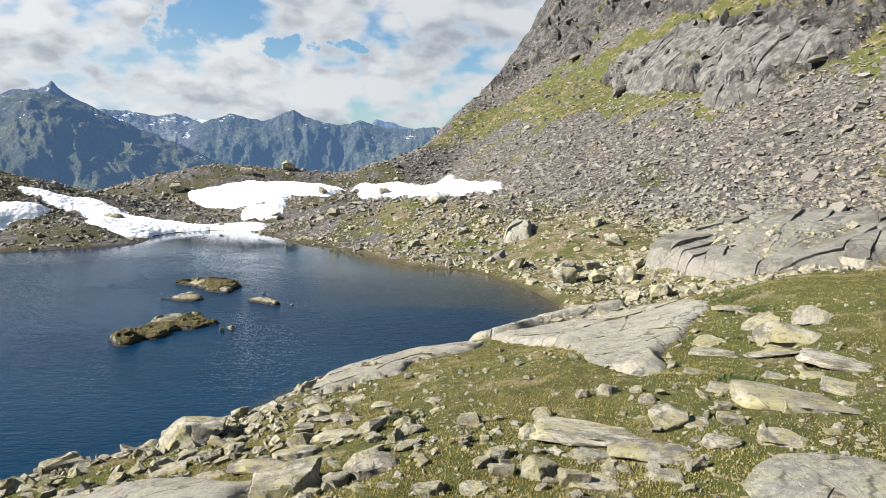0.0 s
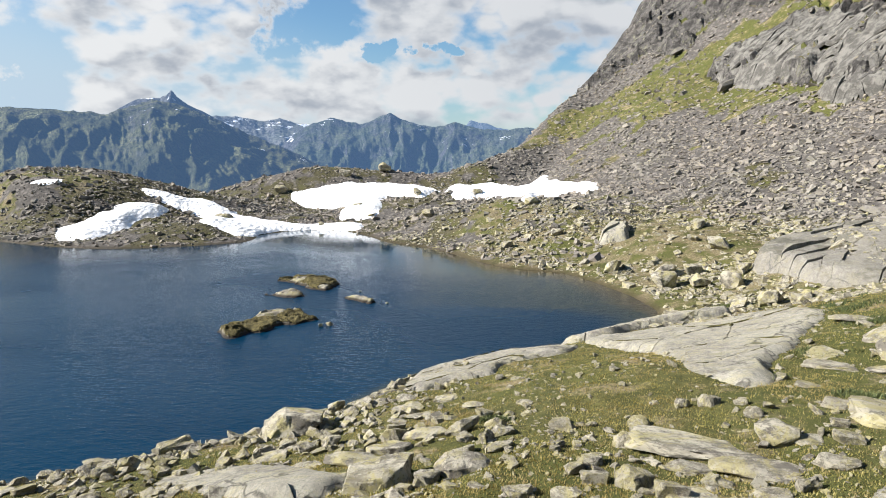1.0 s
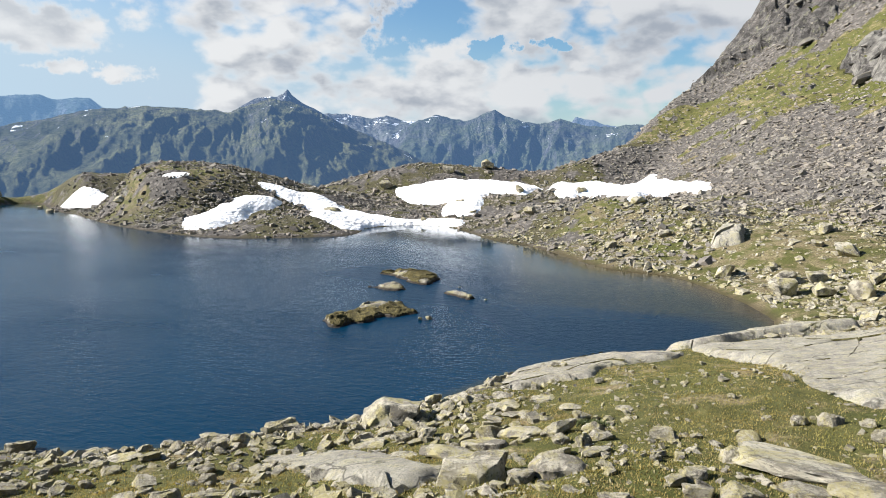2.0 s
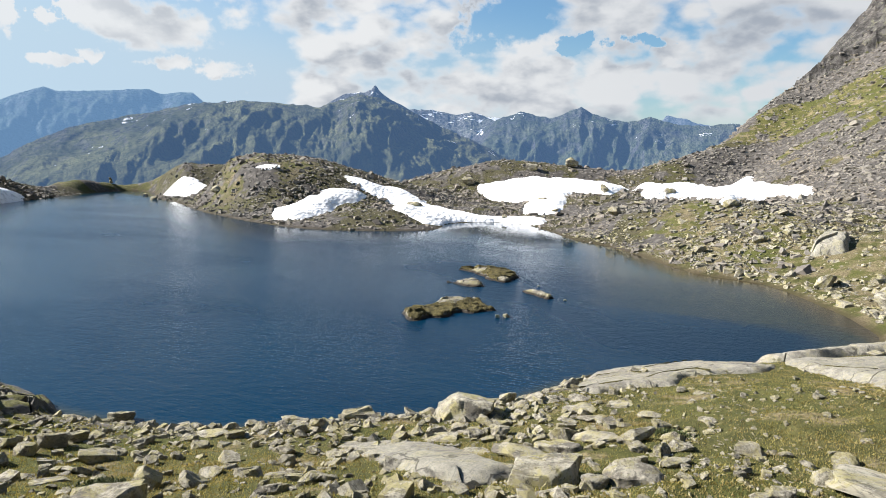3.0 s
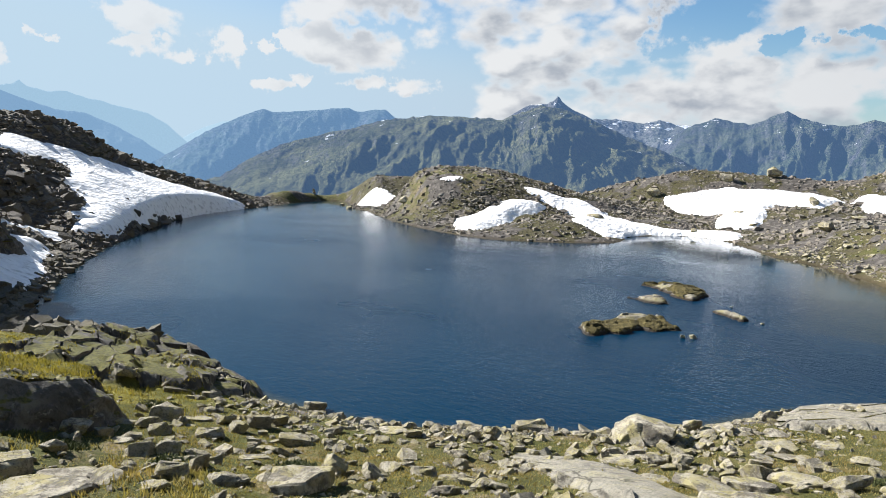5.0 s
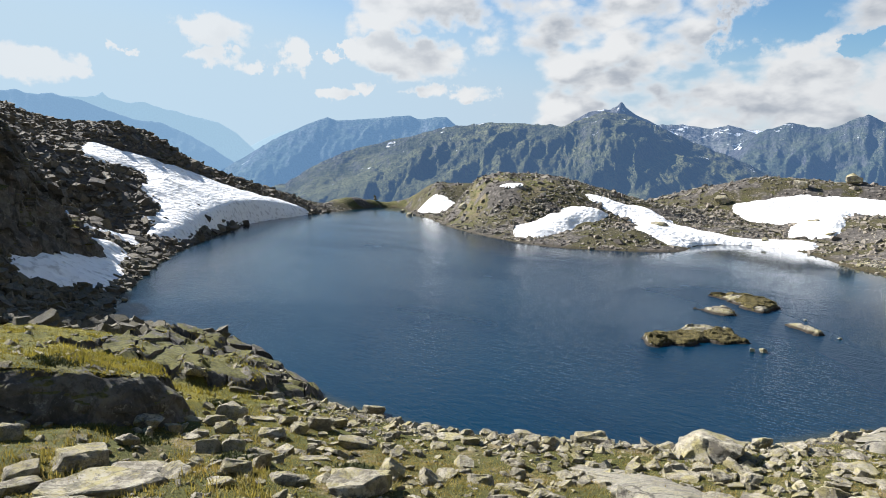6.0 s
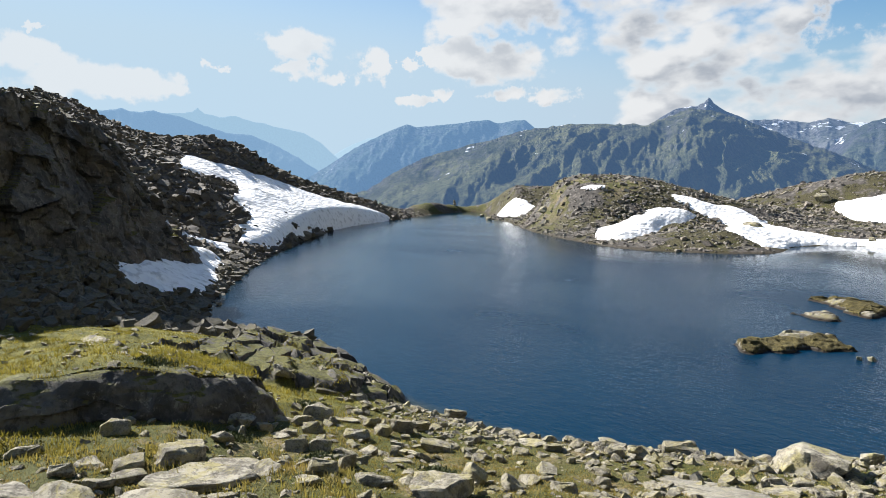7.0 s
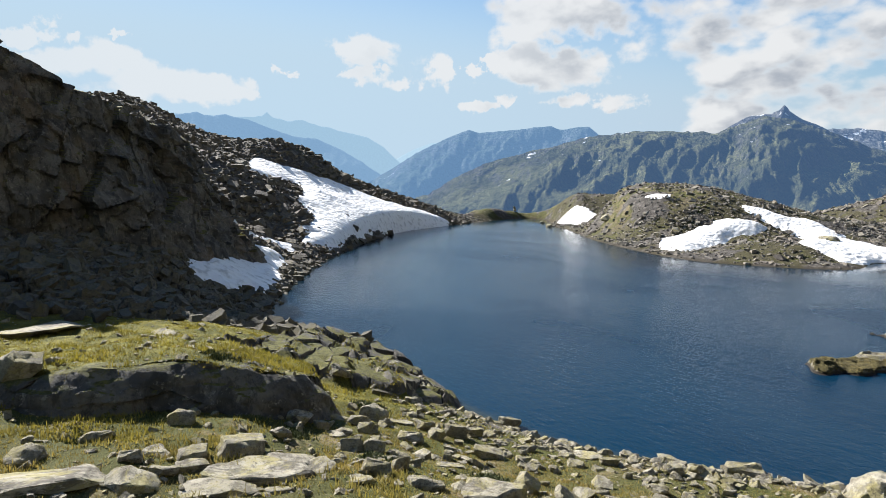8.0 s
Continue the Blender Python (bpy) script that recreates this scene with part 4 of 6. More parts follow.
def bedrock(outline, label, lift=0.25, cells=9, seed=0, grid=0.24, stretch=2.2, turn=35, jitter=0.03, tilt=0.02, gap=0.05, edge=0.45, bend=2, ragged=0.6, material=None, moss=False):
    """Bedrock worn flat and cut by joints; each piece between the joints is one slab."""
    rng = np.random.default_rng(seed)
    line = spline(outline, 5)
    lo, hi = line.min(0) - 0.4, line.max(0) + 0.4
    mid = line.mean(0)
    spin = np.array([[math.cos(radians(turn)), math.sin(radians(turn))], [-math.sin(radians(turn)) * stretch, math.cos(radians(turn)) * stretch]])
    p = rng.uniform(lo, hi, (900, 2))
    p = p[outside(p[:, 0], p[:, 1], line) < 0.2]
    seeds = p[:1]
    for q in p[1:]:
        if len(seeds) < cells and np.hypot(*((seeds - q) @ spin.T).T).min() > 0.55 * math.sqrt(len(p) / 900 * np.prod(hi - lo) * stretch / cells):
            seeds = np.vstack([seeds, q])

    def terms(x, y):
        u, v = x - mid[0], y - mid[1]
        return np.stack([1 + 0 * u, u, v] + ([u * u, u * v, v * v] if bend == 2 else []), 1)

    fit = np.linalg.lstsq(terms(p[:, 0], p[:, 1]), np.maximum(height(p[:, 0], p[:, 1]), 0.0), rcond=None)[0]
    base = tagged(new("bedrock_slab"), label, "bedrock", "bedrock slabs round the lake")
    base.location = (mid[0], mid[1], float(fit[0]))
    nx, ny = (int((hi[k] - lo[k]) / grid) + 1 for k in (0, 1))
    for i, a in enumerate(seeds):
        bm = bmesh.new()
        bmesh.ops.create_grid(bm, x_segments=nx, y_segments=ny, size=0.5)
        for v in bm.verts:
            v.co = (lo[0] + (v.co.x + 0.5) * (hi[0] - lo[0]), lo[1] + (v.co.y + 0.5) * (hi[1] - lo[1]), 0)
        far = np.hypot(*((seeds - a) @ spin.T).T)
        for j in np.argsort(far)[1:]:
            n = spin.T @ (spin @ (seeds[j] - a))
            n /= np.hypot(*n)
            m = (a + seeds[j]) / 2 - n * gap * rng.uniform(0.3, 1.0)
            bmesh.ops.bisect_plane(bm, geom=bm.verts[:] + bm.edges[:] + bm.faces[:], plane_co=(m[0], m[1], 0), plane_no=(n[0], n[1], 0), clear_outer=True)
        rim = [e for e in bm.edges if e.is_boundary]
        if not rim:
            bm.free()
            continue
        skirt = {v for v in bmesh.ops.extrude_edge_only(bm, edges=rim)["geom"] if isinstance(v, bmesh.types.BMVert)}
        low = np.array([v in skirt for v in bm.verts])
        xy = np.array([v.co[:2] for v in bm.verts])
        x, y = xy[:, 0], xy[:, 1]
        x, y = x + 0.22 * fbm(x, y, 1.6, 3, seed + 5), y + 0.22 * fbm(x, y, 1.6, 3, seed + 6)
        inside = -outside(x, y, line) + ragged * fbm(x, y, 2.6, 4, seed + 3)
        ground = np.maximum(height(x, y), -0.3)
        sheet = terms(x, y) @ fit + lift + rng.normal(0, jitter) + (x - a[0]) * rng.normal(0, tilt) + (y - a[1]) * rng.normal(0, tilt)
        sheet = np.clip(sheet, ground + 0.06, ground + 2 * lift + 0.3) + 0.05 * fbm(x, y, 1.3, 4, seed + 9) + 0.03 * fbm(x, y * 0.3, 0.4, 2, seed + 10) + 0.05 * facets(x, y, 0.9, turn + 10, 1.8, seed + 12, 0.5)
        z = np.where(inside > 0, ground + (sheet - ground) * step(inside, -0.05, edge), ground - 0.25) - low * 0.45
        for v, X, Y, Z in zip(bm.verts, (x - mid[0]).tolist(), (y - mid[1]).tolist(), (z - fit[0]).tolist()):
            v.co = (X, Y, Z)
        gone = inside < -0.5
        bm.verts.ensure_lookup_table()
        bmesh.ops.delete(bm, geom=[v for v, g in zip(bm.verts[:], gone) if g], context="VERTS")
        if not bm.faces:
            bm.free()
            continue
        bmesh.ops.recalc_face_normals(bm, faces=bm.faces)
        me = bpy.data.meshes.new("slab")
        bm.to_mesh(me)
        bm.free()
        me.polygons.foreach_set("use_smooth", np.ones(len(me.polygons), bool))
        me.set_sharp_from_angle(angle=radians(38))
        me.materials.append(material or M_SLAB)
        new("slab", me).parent = base
    for i, j in ((i, j) for i in range(len(seeds)) for j in range(i) if moss):
        a, b = seeds[i], seeds[j]
        across = spin.T @ (spin @ (b - a))
        across /= np.hypot(*across)
        s_run = np.arange(-6, 6, 0.12)[:, None]
        q = (a + b) / 2 + s_run * np.array([-across[1], across[0]])
        near = np.stack([np.hypot(*((q - c) @ spin.T).T) for c in seeds], 1)
        own = (near[:, i] <= near.min(1) + 0.05) & (-outside(q[:, 0], q[:, 1], line) > 0.2)
        thick = np.clip(0.01 + 0.15 * fbm(q[:, 0], q[:, 1], 1.3, 4, seed + 17), 0, 0.15)
        own &= thick > 0.02
        if own.sum() < 5:
            continue
        rows = []
        for side, up in ((-1, -0.05), (-0.5, 0.008), (0.5, 0.012), (1, -0.05)):
            p = q + across * (thick * side)[:, None]
            p = p + 0.05 * np.stack([fbm(p[:, 0], p[:, 1], 0.5, 3, seed + 18), fbm(p[:, 0], p[:, 1], 0.5, 3, seed + 19)], 1)
            top = np.maximum(terms(p[:, 0], p[:, 1]) @ fit + lift, np.maximum(height(p[:, 0], p[:, 1]), -0.3) + 0.06)
            rows.append(np.stack([p[:, 0] - mid[0], p[:, 1] - mid[1], top + up - fit[0] + 0.02], 1))
        me = grid_mesh("moss", np.concatenate(rows), 4, len(q), keep=np.tile(own, 4))
        if not me.polygons:
            continue
        me.materials.append(M_MOSS)
        tagged(new("moss", me), "dark moss and grass filling a joint").parent = base


bedrock([(1.5, 34.2), (3.2, 36.2), (6.4, 38), (10.3, 39.2), (11.6, 38.2), (9.6, 36.6), (6.4, 35.6), (3.6, 33.6)], "pale ice-worn bedrock slab at the water's edge", 0.5, 5, 31, turn=28, edge=0.4, moss=True)
bedrock([(2.6, 33.0), (5.8, 35), (9.5, 36), (12.6, 34.5), (12.6, 29.5), (11, 26.4), (8, 21.4), (6.3, 18), (5.3, 18.5), (5.0, 20.8), (4.7, 26), (3.6, 29.6)],
        "broad pale bedrock slab cut by dark mossy cracks", 0.20, 7, 32, 0.18, turn=62, stretch=1.5, jitter=0.008, tilt=0.004, gap=0.03, edge=0.6, moss=True)
bedrock([(-5.8, 24.9), (-4.9, 29.6), (-2.9, 32.4), (-1.2, 33.5), (1.5, 31.8), (2.2, 30.5), (1.0, 28.6), (-1.0, 27.2), (-1.6, 25.0), (-3.1, 24.2), (-4.6, 23.1)], "long smooth bedrock rib sloping into the lake", 0.2, 6, 33, 0.2, turn=55, jitter=0.01, tilt=0.006, gap=0.03, moss=True)
bedrock([(15.4, 46.5), (16.4, 49.5), (19.5, 51.5), (24.5, 51.5), (29.5, 49), (32, 45), (31, 40.5), (27, 38.2), (22.5, 37.6), (17.6, 39.8)],
        "large grey outcrop split by slanting joints below the scree", 0.45, 32, 34, 0.33, stretch=2.6, turn=40, jitter=0.11, tilt=0.05, gap=0.04, edge=0.6, bend=1, material=M_MOSSY)
bedrock([(34.0, 134.8), (38.9, 138.3), (41.8, 129.1), (46.5, 121.6), (49.1, 105.1), (51.6, 90.2), (52.1, 85.6), (47.9, 90.0), (42.5, 95.2), (40.4, 104.5), (39.3, 109.0), (35.2, 120.4), (34.4, 125.4)],
        "broad grey slabby crag split by joints above the scree", 0.55, 44, 38, 0.6, stretch=1.8, turn=-15, jitter=0.28, tilt=0.06, gap=0.07, edge=1.2, ragged=1.6, material=M_FACE)
bedrock([(40.0, 101.0), (42.0, 95.6), (44.0, 91.3), (47.1, 89.0), (45.9, 87.8), (41.1, 92.2), (38.8, 97.0)], "overhanging grey crag slab in the steep grass", 1.6, 9, 39, 0.45, turn=-40, jitter=0.5, tilt=0.1, gap=0.1,
        edge=0.8, ragged=1.0, bend=1, material=M_FACE)
bedrock([(-29, 6.5), (-31.5, 9.5), (-34.8, 13), (-34.8, 15.8), (-31, 15.8), (-27, 15.5), (-22.8, 14.7), (-22.7, 12.5), (-24.6, 9.6), (-26.5, 7.6)],
        "layered dark bedrock point running into the lake", 0.2, 34, 41, 0.22, stretch=3.0, turn=150, jitter=0.1, tilt=0.06, gap=0.05, edge=0.4, ragged=0.9, material=M_WALL)
bedrock([(6.1, 64.5), (7.7, 67.6), (9.5, 67.9), (8.8, 63.3), (6.9, 63.0)], "small tilted bedrock outcrop in the meadow", 0.8, 5, 35, turn=60, jitter=0.1)
bedrock([(-9.8, 14.5), (-9.3, 15.6), (-7.4, 15.7), (-4.9, 13.8), (-3.9, 12.4), (-4.3, 11.4), (-5.5, 11.3), (-7.2, 12.2)], "flat grey bedrock slab lying in the grass", 0.14, 3, 36, 0.15, turn=-35, gap=0.03)
bedrock([(5.0, 9.9), (6.2, 10.9), (7.2, 10.3), (7.4, 9.2), (5.8, 9.0)], "low bedrock slab in dry grass", 0.09, 3, 37, 0.1, gap=0.03)


# ---- loose rocks ----
def hull(seed, flat=0.6, cuts=9):
    """An angular block about 1 m across: a box with its corners and edges split off along flat joints."""
    rng = random.Random(seed)
    wide, lean = rng.uniform(0.55, 0.9), (rng.uniform(-0.45, 0.45), rng.uniform(-0.45, 0.45))
    bm = bmesh.new()
    bmesh.ops.create_cube(bm, size=1.0)
    for i in range(cuts):
        d = Vector([rng.gauss(0, 1) for k in range(3)])
        d.z *= 0.25 if flat < 0.35 else 0.9
        d.normalize()
        reach = 0.5 * (abs(d.x) + abs(d.y) + abs(d.z))
        bmesh.ops.bisect_plane(bm, geom=bm.verts[:] + bm.edges[:] + bm.faces[:], plane_co=d * max(0.33, reach * rng.uniform(0.50, 0.80)), plane_no=d, clear_outer=True)
    bmesh.ops.delete(bm, geom=list(bm.faces), context="FACES_ONLY")
    bmesh.ops.delete(bm, geom=list(bm.edges), context="EDGES_FACES")
    for v in bm.verts:
        v.co = (v.co.x * 0.98 + lean[0] * v.co.z * flat, v.co.y * 0.98 * wide + lean[1] * v.co.z * flat, v.co.z * flat * 0.95)
    bmesh.ops.remove_doubles(bm, verts=bm.verts, dist=0.02)
    out = bmesh.ops.convex_hull(bm, input=bm.verts)
    bmesh.ops.delete(bm, geom=[g for g in out["geom_interior"] if isinstance(g, bmesh.types.BMVert)], context="VERTS")
    bmesh.ops.dissolve_limit(bm, angle_limit=radians(9), verts=bm.verts, edges=bm.edges)
    return bm


def rock_mesh(name, seed, flat=0.6, fine=False):
    """One rock with chipped edges and rough faces."""
    bm = hull(seed, flat, 15)
    bmesh.ops.bevel(bm, geom=list(bm.edges), offset=0.016, segments=1, affect="EDGES", profile=0.6)
    bmesh.ops.triangulate(bm, faces=bm.faces)
    for n in range(2 if fine else 1):
        bmesh.ops.subdivide_edges(bm, edges=[e for e in bm.edges if e.calc_length() > (0.16 if fine else 0.3)], cuts=1)
        bmesh.ops.triangulate(bm, faces=bm.faces)
    bm.normal_update()
    for v in bm.verts:
        p = v.co * 3.2 + Vector((seed * 3.7, 0, 0))
        k = noise.fractal(p, 0.8, 2.1, 5) * 0.045 + (0.02 if noise.noise(Vector((p.x * 0.6, p.y * 0.6, p.z * 5))) > 0.12 else 0)
        v.co += v.normal * k
    me = bpy.data.meshes.new(name)
    bm.to_mesh(me)
    bm.free()
    me.polygons.foreach_set("use_smooth", np.ones(len(me.polygons), bool))
    me.set_sharp_from_angle(angle=radians(24))
    me.materials.append(M_ROCK)
    return me


BLOCKS = [rock_mesh("rock", 100 + i, 0.50 + 0.05 * (i % 5), True) for i in range(10)]
FLATS = [rock_mesh("rock", 200 + i, 0.15 + 0.03 * (i % 4), True) for i in range(9)]
TALLS = [rock_mesh("rock", 300 + i, 1.25, True) for i in range(3)]
MIDS = [rock_mesh("rock", 500 + i, 0.34 + 0.04 * (i % 3), True) for i in range(6)]
SMALL = [rock_mesh("rock", 400 + i, 0.35 + 0.05 * (i % 7)) for i in range(12)]
TAKEN = []
SPAN = {me: [max(v.co[k] for v in me.vertices) - min(v.co[k] for v in me.vertices) for k in range(3)] for me in BLOCKS + FLATS + MIDS}
TALL = {me: max(v.co.z for v in me.vertices) - min(v.co.z for v in me.vertices) for me in BLOCKS + FLATS + TALLS + SMALL + MIDS}


def lie_of(x, y):
    """The ground's height and slopes at places."""
    x, y = np.atleast_1d(np.asarray(x, float)), np.atleast_1d(np.asarray(y, float))
    n = len(x)
    z = height(np.concatenate([x, x + 0.4, x - 0.4, x, x]), np.concatenate([y, y, y, y + 0.4, y - 0.4]))
    return z[:n], (z[n:2 * n] - z[2 * n:3 * n]) / 0.8, (z[3 * n:4 * n] - z[4 * n:]) / 0.8


def lay(name, me, x, y, size, rng, label, group, sink=0.22, turn=None, lean=9, lie=None):
    z, dx, dy = lie or [float(v[0]) for v in lie_of(x, y)]
    tall = TALL[me]
    ob = new(name, me)
    lay_in = 0.35 if size > 1.2 else 1.0
    tilt = Vector((0, 0, 1)).rotation_difference(Vector((-dx * lay_in, -dy * lay_in, 1.0)))
    spin = rng.uniform(0, 360) if turn is None else turn
    m = pose(0, 0, 0, rng.gauss(0, lean), rng.gauss(0, lean), spin)
    ob.matrix_world = Matrix.Translation((x, y, max(z, -0.1) + size * tall * (0.5 - sink))) @ tilt.to_matrix().to_4x4() @ m @ Matrix.Diagonal((size, size, size, 1))
    tagged(ob, label, "rock", group)
    TAKEN.append((x, y, size * 0.42))
    return ob


def placed(rows, blocks, flats, group, seed, dark=False, lift=0.0):
    rng = random.Random(seed)
    for x, y, size, kind in rows:
        pool = {"b": BLOCKS, "f": FLATS, "t": TALLS, "m": MIDS}[kind]
        ob = lay("boulder" if size > 1.0 else "rock", rng.choice(pool), x, y, size, rng, flats if kind == "f" else blocks, group, 0.26 if kind == "f" else 0.22, lean=4 if kind == "f" else 6)
        ob.location.z += lift
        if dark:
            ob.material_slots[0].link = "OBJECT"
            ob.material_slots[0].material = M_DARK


def laid(rows, blocks, flats, group, seed):
    """Single rocks: place, width, depth, height and turn of each."""
    rng = random.Random(seed)
    places = np.array([r[:2] for r in rows])
    z, dx, dy = lie_of(places[:, 0], places[:, 1])
    for i, (x, y, wide, deep, tall, turn) in enumerate(rows):
        tall = min(tall, 0.7 * wide)
        thin = tall < 0.3 * wide
        deep *= 1.1 if thin else 1.0
        me = rng.choice(FLATS if thin else MIDS if tall < 0.5 * wide else BLOCKS)
        sx, sy, sz = SPAN[me]
        ob = new("boulder" if wide > 1.0 else "rock", me)
        tilt = Vector((0, 0, 1)).rotation_difference(Vector((-dx[i] * 0.6, -dy[i] * 0.6, 1.0))).to_matrix().to_4x4()
        ob.matrix_world = (Matrix.Translation((x, y, float(z[i]) + tall * (0.12 if thin else 0.2))) @ tilt @ pose(0, 0, 0, rng.gauss(0, 5), rng.gauss(0, 5), turn + rng.gauss(0, 12))
                           @ Matrix.Diagonal((wide / sx, deep / sy, tall * 1.0 / sz, 1)))
        tagged(ob, flats if thin else blocks, "rock", group)
        TAKEN.append((x, y, max(wide, deep) * 0.5))


laid([
        (8.2, 14.6, 2.9, 2.7, 0.5, -30),
        (3.3, 13.6, 3.15, 1.87, 0.41, -14), (4.3, 12.1, 1.97, 1.06, 0.26, -20), (3.1, 12.4, 1.15, 0.66, 0.15, -14), (1.8, 11.4, 0.75, 0.55, 0.69, -9), (2.3, 10.8, 0.60, 0.44, 0.71, -12),
        (2.7, 10.6, 1.00, 0.72, 0.13, -14), (2.0, 13.8, 0.66, 0.49, 0.62, -8), (2.5, 15.3, 0.56, 0.42, 0.33, -9), (5.0, 13.6, 0.90, 0.67, 0.57, -20), (5.6, 13.3, 0.75, 0.72, 0.12, -23),
        (5.6, 12.1, 0.84, 0.58, 0.28, -25), (6.7, 11.7, 1.11, 0.78, 0.14, -30), (11.4, 17.7, 2.52, 1.87, 0.33, -33), (10.1, 15.4, 1.02, 1.23, 0.13, -33),
        (7.4, 17.8, 0.97, 0.91, 0.13, -23)],
     "pale lichened block in dry alpine grass", "thin pale rock slab lying flat in the grass", "rocks in the meadow by the slabs", 20)
laid([
        (9.0, 20.6, 1.68, 1.74, 0.22, -24), (9.2, 21.7, 1.29, 1.39, 0.17, -23), (10.4, 19.5, 1.76, 1.48, 0.23, -28), (11.7, 20.6, 2.46, 1.79, 0.32, -30),
        (11.6, 22.8, 1.39, 1.67, 0.18, -27), (13.2, 22.1, 1.39, 1.67, 0.18, -31), (4.4, 16.4, 0.61, 0.45, 0.48, -15), (3.8, 16.5, 0.40, 0.30, 0.36, -13),
        (5.1, 15.2, 0.49, 0.37, 0.27, -19), (6.5, 14.2, 0.40, 0.30, 0.59, -25), (13.7, 39.0, 1.42, 1.05, 1.08, -19), (12.2, 26.3, 1.57, 1.21, 0.20, -25),
        (6.3, 13.3, 0.60, 0.45, 0.29, -25), (9.3, 17.0, 0.78, 0.82, 0.12, -29), (10.1, 16.7, 0.68, 0.47, 0.12, -31)],
     "pale lichened block in dry alpine grass", "thin pale rock slab lying flat in the grass", "rocks in the meadow by the slabs", 21)
laid([
        (7.9, 15.9, 0.45, 0.54, 0.12, -26), (7.1, 15.6, 0.69, 0.75, 0.12, -24), (4.0, 10.7, 0.98, 0.46, 0.13, -20), (1.1, 11.6, 0.57, 0.42, 0.36, -5), (1.2, 12.5, 0.54, 0.40, 0.24, -6)],
     "pale lichened block in dry alpine grass", "thin pale rock slab lying flat in the grass", "rocks in the meadow by the slabs", 22)
laid([
        (-8.1, 19.5, 2.31, 1.71, 1.16, 23), (-11.9, 18.7, 1.33, 0.98, 0.78, 33), (-10.4, 20.4, 0.71, 0.52, 0.29, 30), (-4.4, 14.4, 1.53, 1.06, 0.35, 17),
        (-3.7, 15.3, 1.34, 0.93, 0.31, 13), (-3.1, 12.4, 1.66, 1.23, 0.69, 14), (-1.5, 12.6, 1.44, 1.00, 0.33, 7), (-2.2, 12.1, 0.60, 0.45, 0.33, 10), (-2.9, 16.3, 1.48, 1.03, 0.36, 10),
        (-4.2, 17.9, 0.62, 0.43, 0.34, 13), (-3.2, 22.0, 0.98, 0.83, 0.13, 8), (-1.9, 19.8, 0.92, 0.56, 0.12, 5), (-1.5, 17.6, 0.55, 0.41, 0.52, 5), (-4.4, 20.8, 1.21, 0.93, 0.16, 12),
        (-3.7, 19.7, 1.04, 0.68, 0.14, 11)],
     "angular grey boulder with yellow lichen near the shore", "flat grey rock slab with pale lichen in short grass", "rocks of the near bank", 23)
laid([
        (-4.8, 22.6, 0.83, 0.82, 0.12, 12), (-6.5, 21.0, 0.61, 0.46, 0.36, 17), (-0.9, 15.4, 0.73, 0.54, 0.30, 3), (-0.3, 19.0, 0.57, 0.68, 0.12, 1), (-7.6, 16.3, 1.14, 1.03, 0.15, 25),
        (-5.7, 14.6, 0.92, 0.71, 0.12, 21), (-6.6, 16.7, 0.57, 0.42, 0.53, 22), (-4.4, 12.9, 0.73, 0.43, 0.12, 19), (-1.6, 11.5, 0.57, 0.34, 0.12, 8), (-1.1, 11.4, 0.44, 0.26, 0.12, 6),
        (-10.5, 17.3, 0.85, 1.02, 0.12, 31), (-10.6, 19.9, 0.86, 0.96, 0.12, 29), (-12.9, 18.1, 1.55, 0.93, 0.20, 35), (-0.3, 11.0, 0.59, 0.44, 0.25, 1),
        (-6.3, 17.7, 0.49, 0.37, 0.21, 20)],
     "angular grey boulder with yellow lichen near the shore", "flat grey rock slab with pale lichen in short grass", "rocks of the near bank", 24)
laid([
        (0.6, 11.0, 0.60, 0.55, 0.12, -3), (-14.6, 18.5, 1.23, 0.91, 0.51, 38), (-14.3, 19.6, 0.93, 1.02, 0.12, 36), (-10.6, 7.6, 1.42, 1.05, 0.59, 54),
        (-10.9, 11.3, 0.42, 0.31, 0.62, 44), (-9.9, 10.8, 0.71, 0.52, 0.45, 42), (-11.0, 10.7, 0.57, 0.69, 0.12, 46), (-11.8, 6.7, 0.87, 0.65, 0.36, 60),
        (-14.1, 8.7, 0.88, 0.67, 0.12, 58), (-15.3, 8.7, 0.74, 0.86, 0.12, 60)],
     "angular grey boulder with yellow lichen near the shore", "flat grey rock slab with pale lichen in short grass", "rocks of the near bank", 25)
laid([
        (-17.5, 7.9, 0.70, 0.52, 0.54, 66), (-15.4, 7.1, 0.62, 0.46, 0.70, 65), (-13.0, 6.1, 0.76, 0.56, 0.51, 65), (-13.5, 4.8, 0.90, 0.82, 0.12, 70),
        (-12.5, 5.3, 0.87, 0.50, 0.12, 67), (-19.4, 8.9, 0.99, 0.73, 0.81, 65), (-24.6, 9.9, 0.93, 0.69, 0.43, 68), (-16.9, 9.1, 0.90, 0.66, 0.47, 62),
        (-19.1, 9.8, 1.10, 0.88, 0.14, 63), (-17.7, 11.9, 0.66, 0.49, 0.49, 56), (-17.2, 10.2, 0.63, 0.46, 0.46, 59), (-17.6, 11.1, 0.87, 0.64, 0.82, 58),
        (-22.0, 16.3, 0.70, 0.52, 0.40, 53), (-20.5, 15.5, 0.93, 0.69, 0.72, 53), (-19.8, 16.0, 1.32, 0.83, 0.17, 51)],
     "angular grey block on the green western bank", "flat lichened slab on the green western bank", "rocks of the western bank", 26)
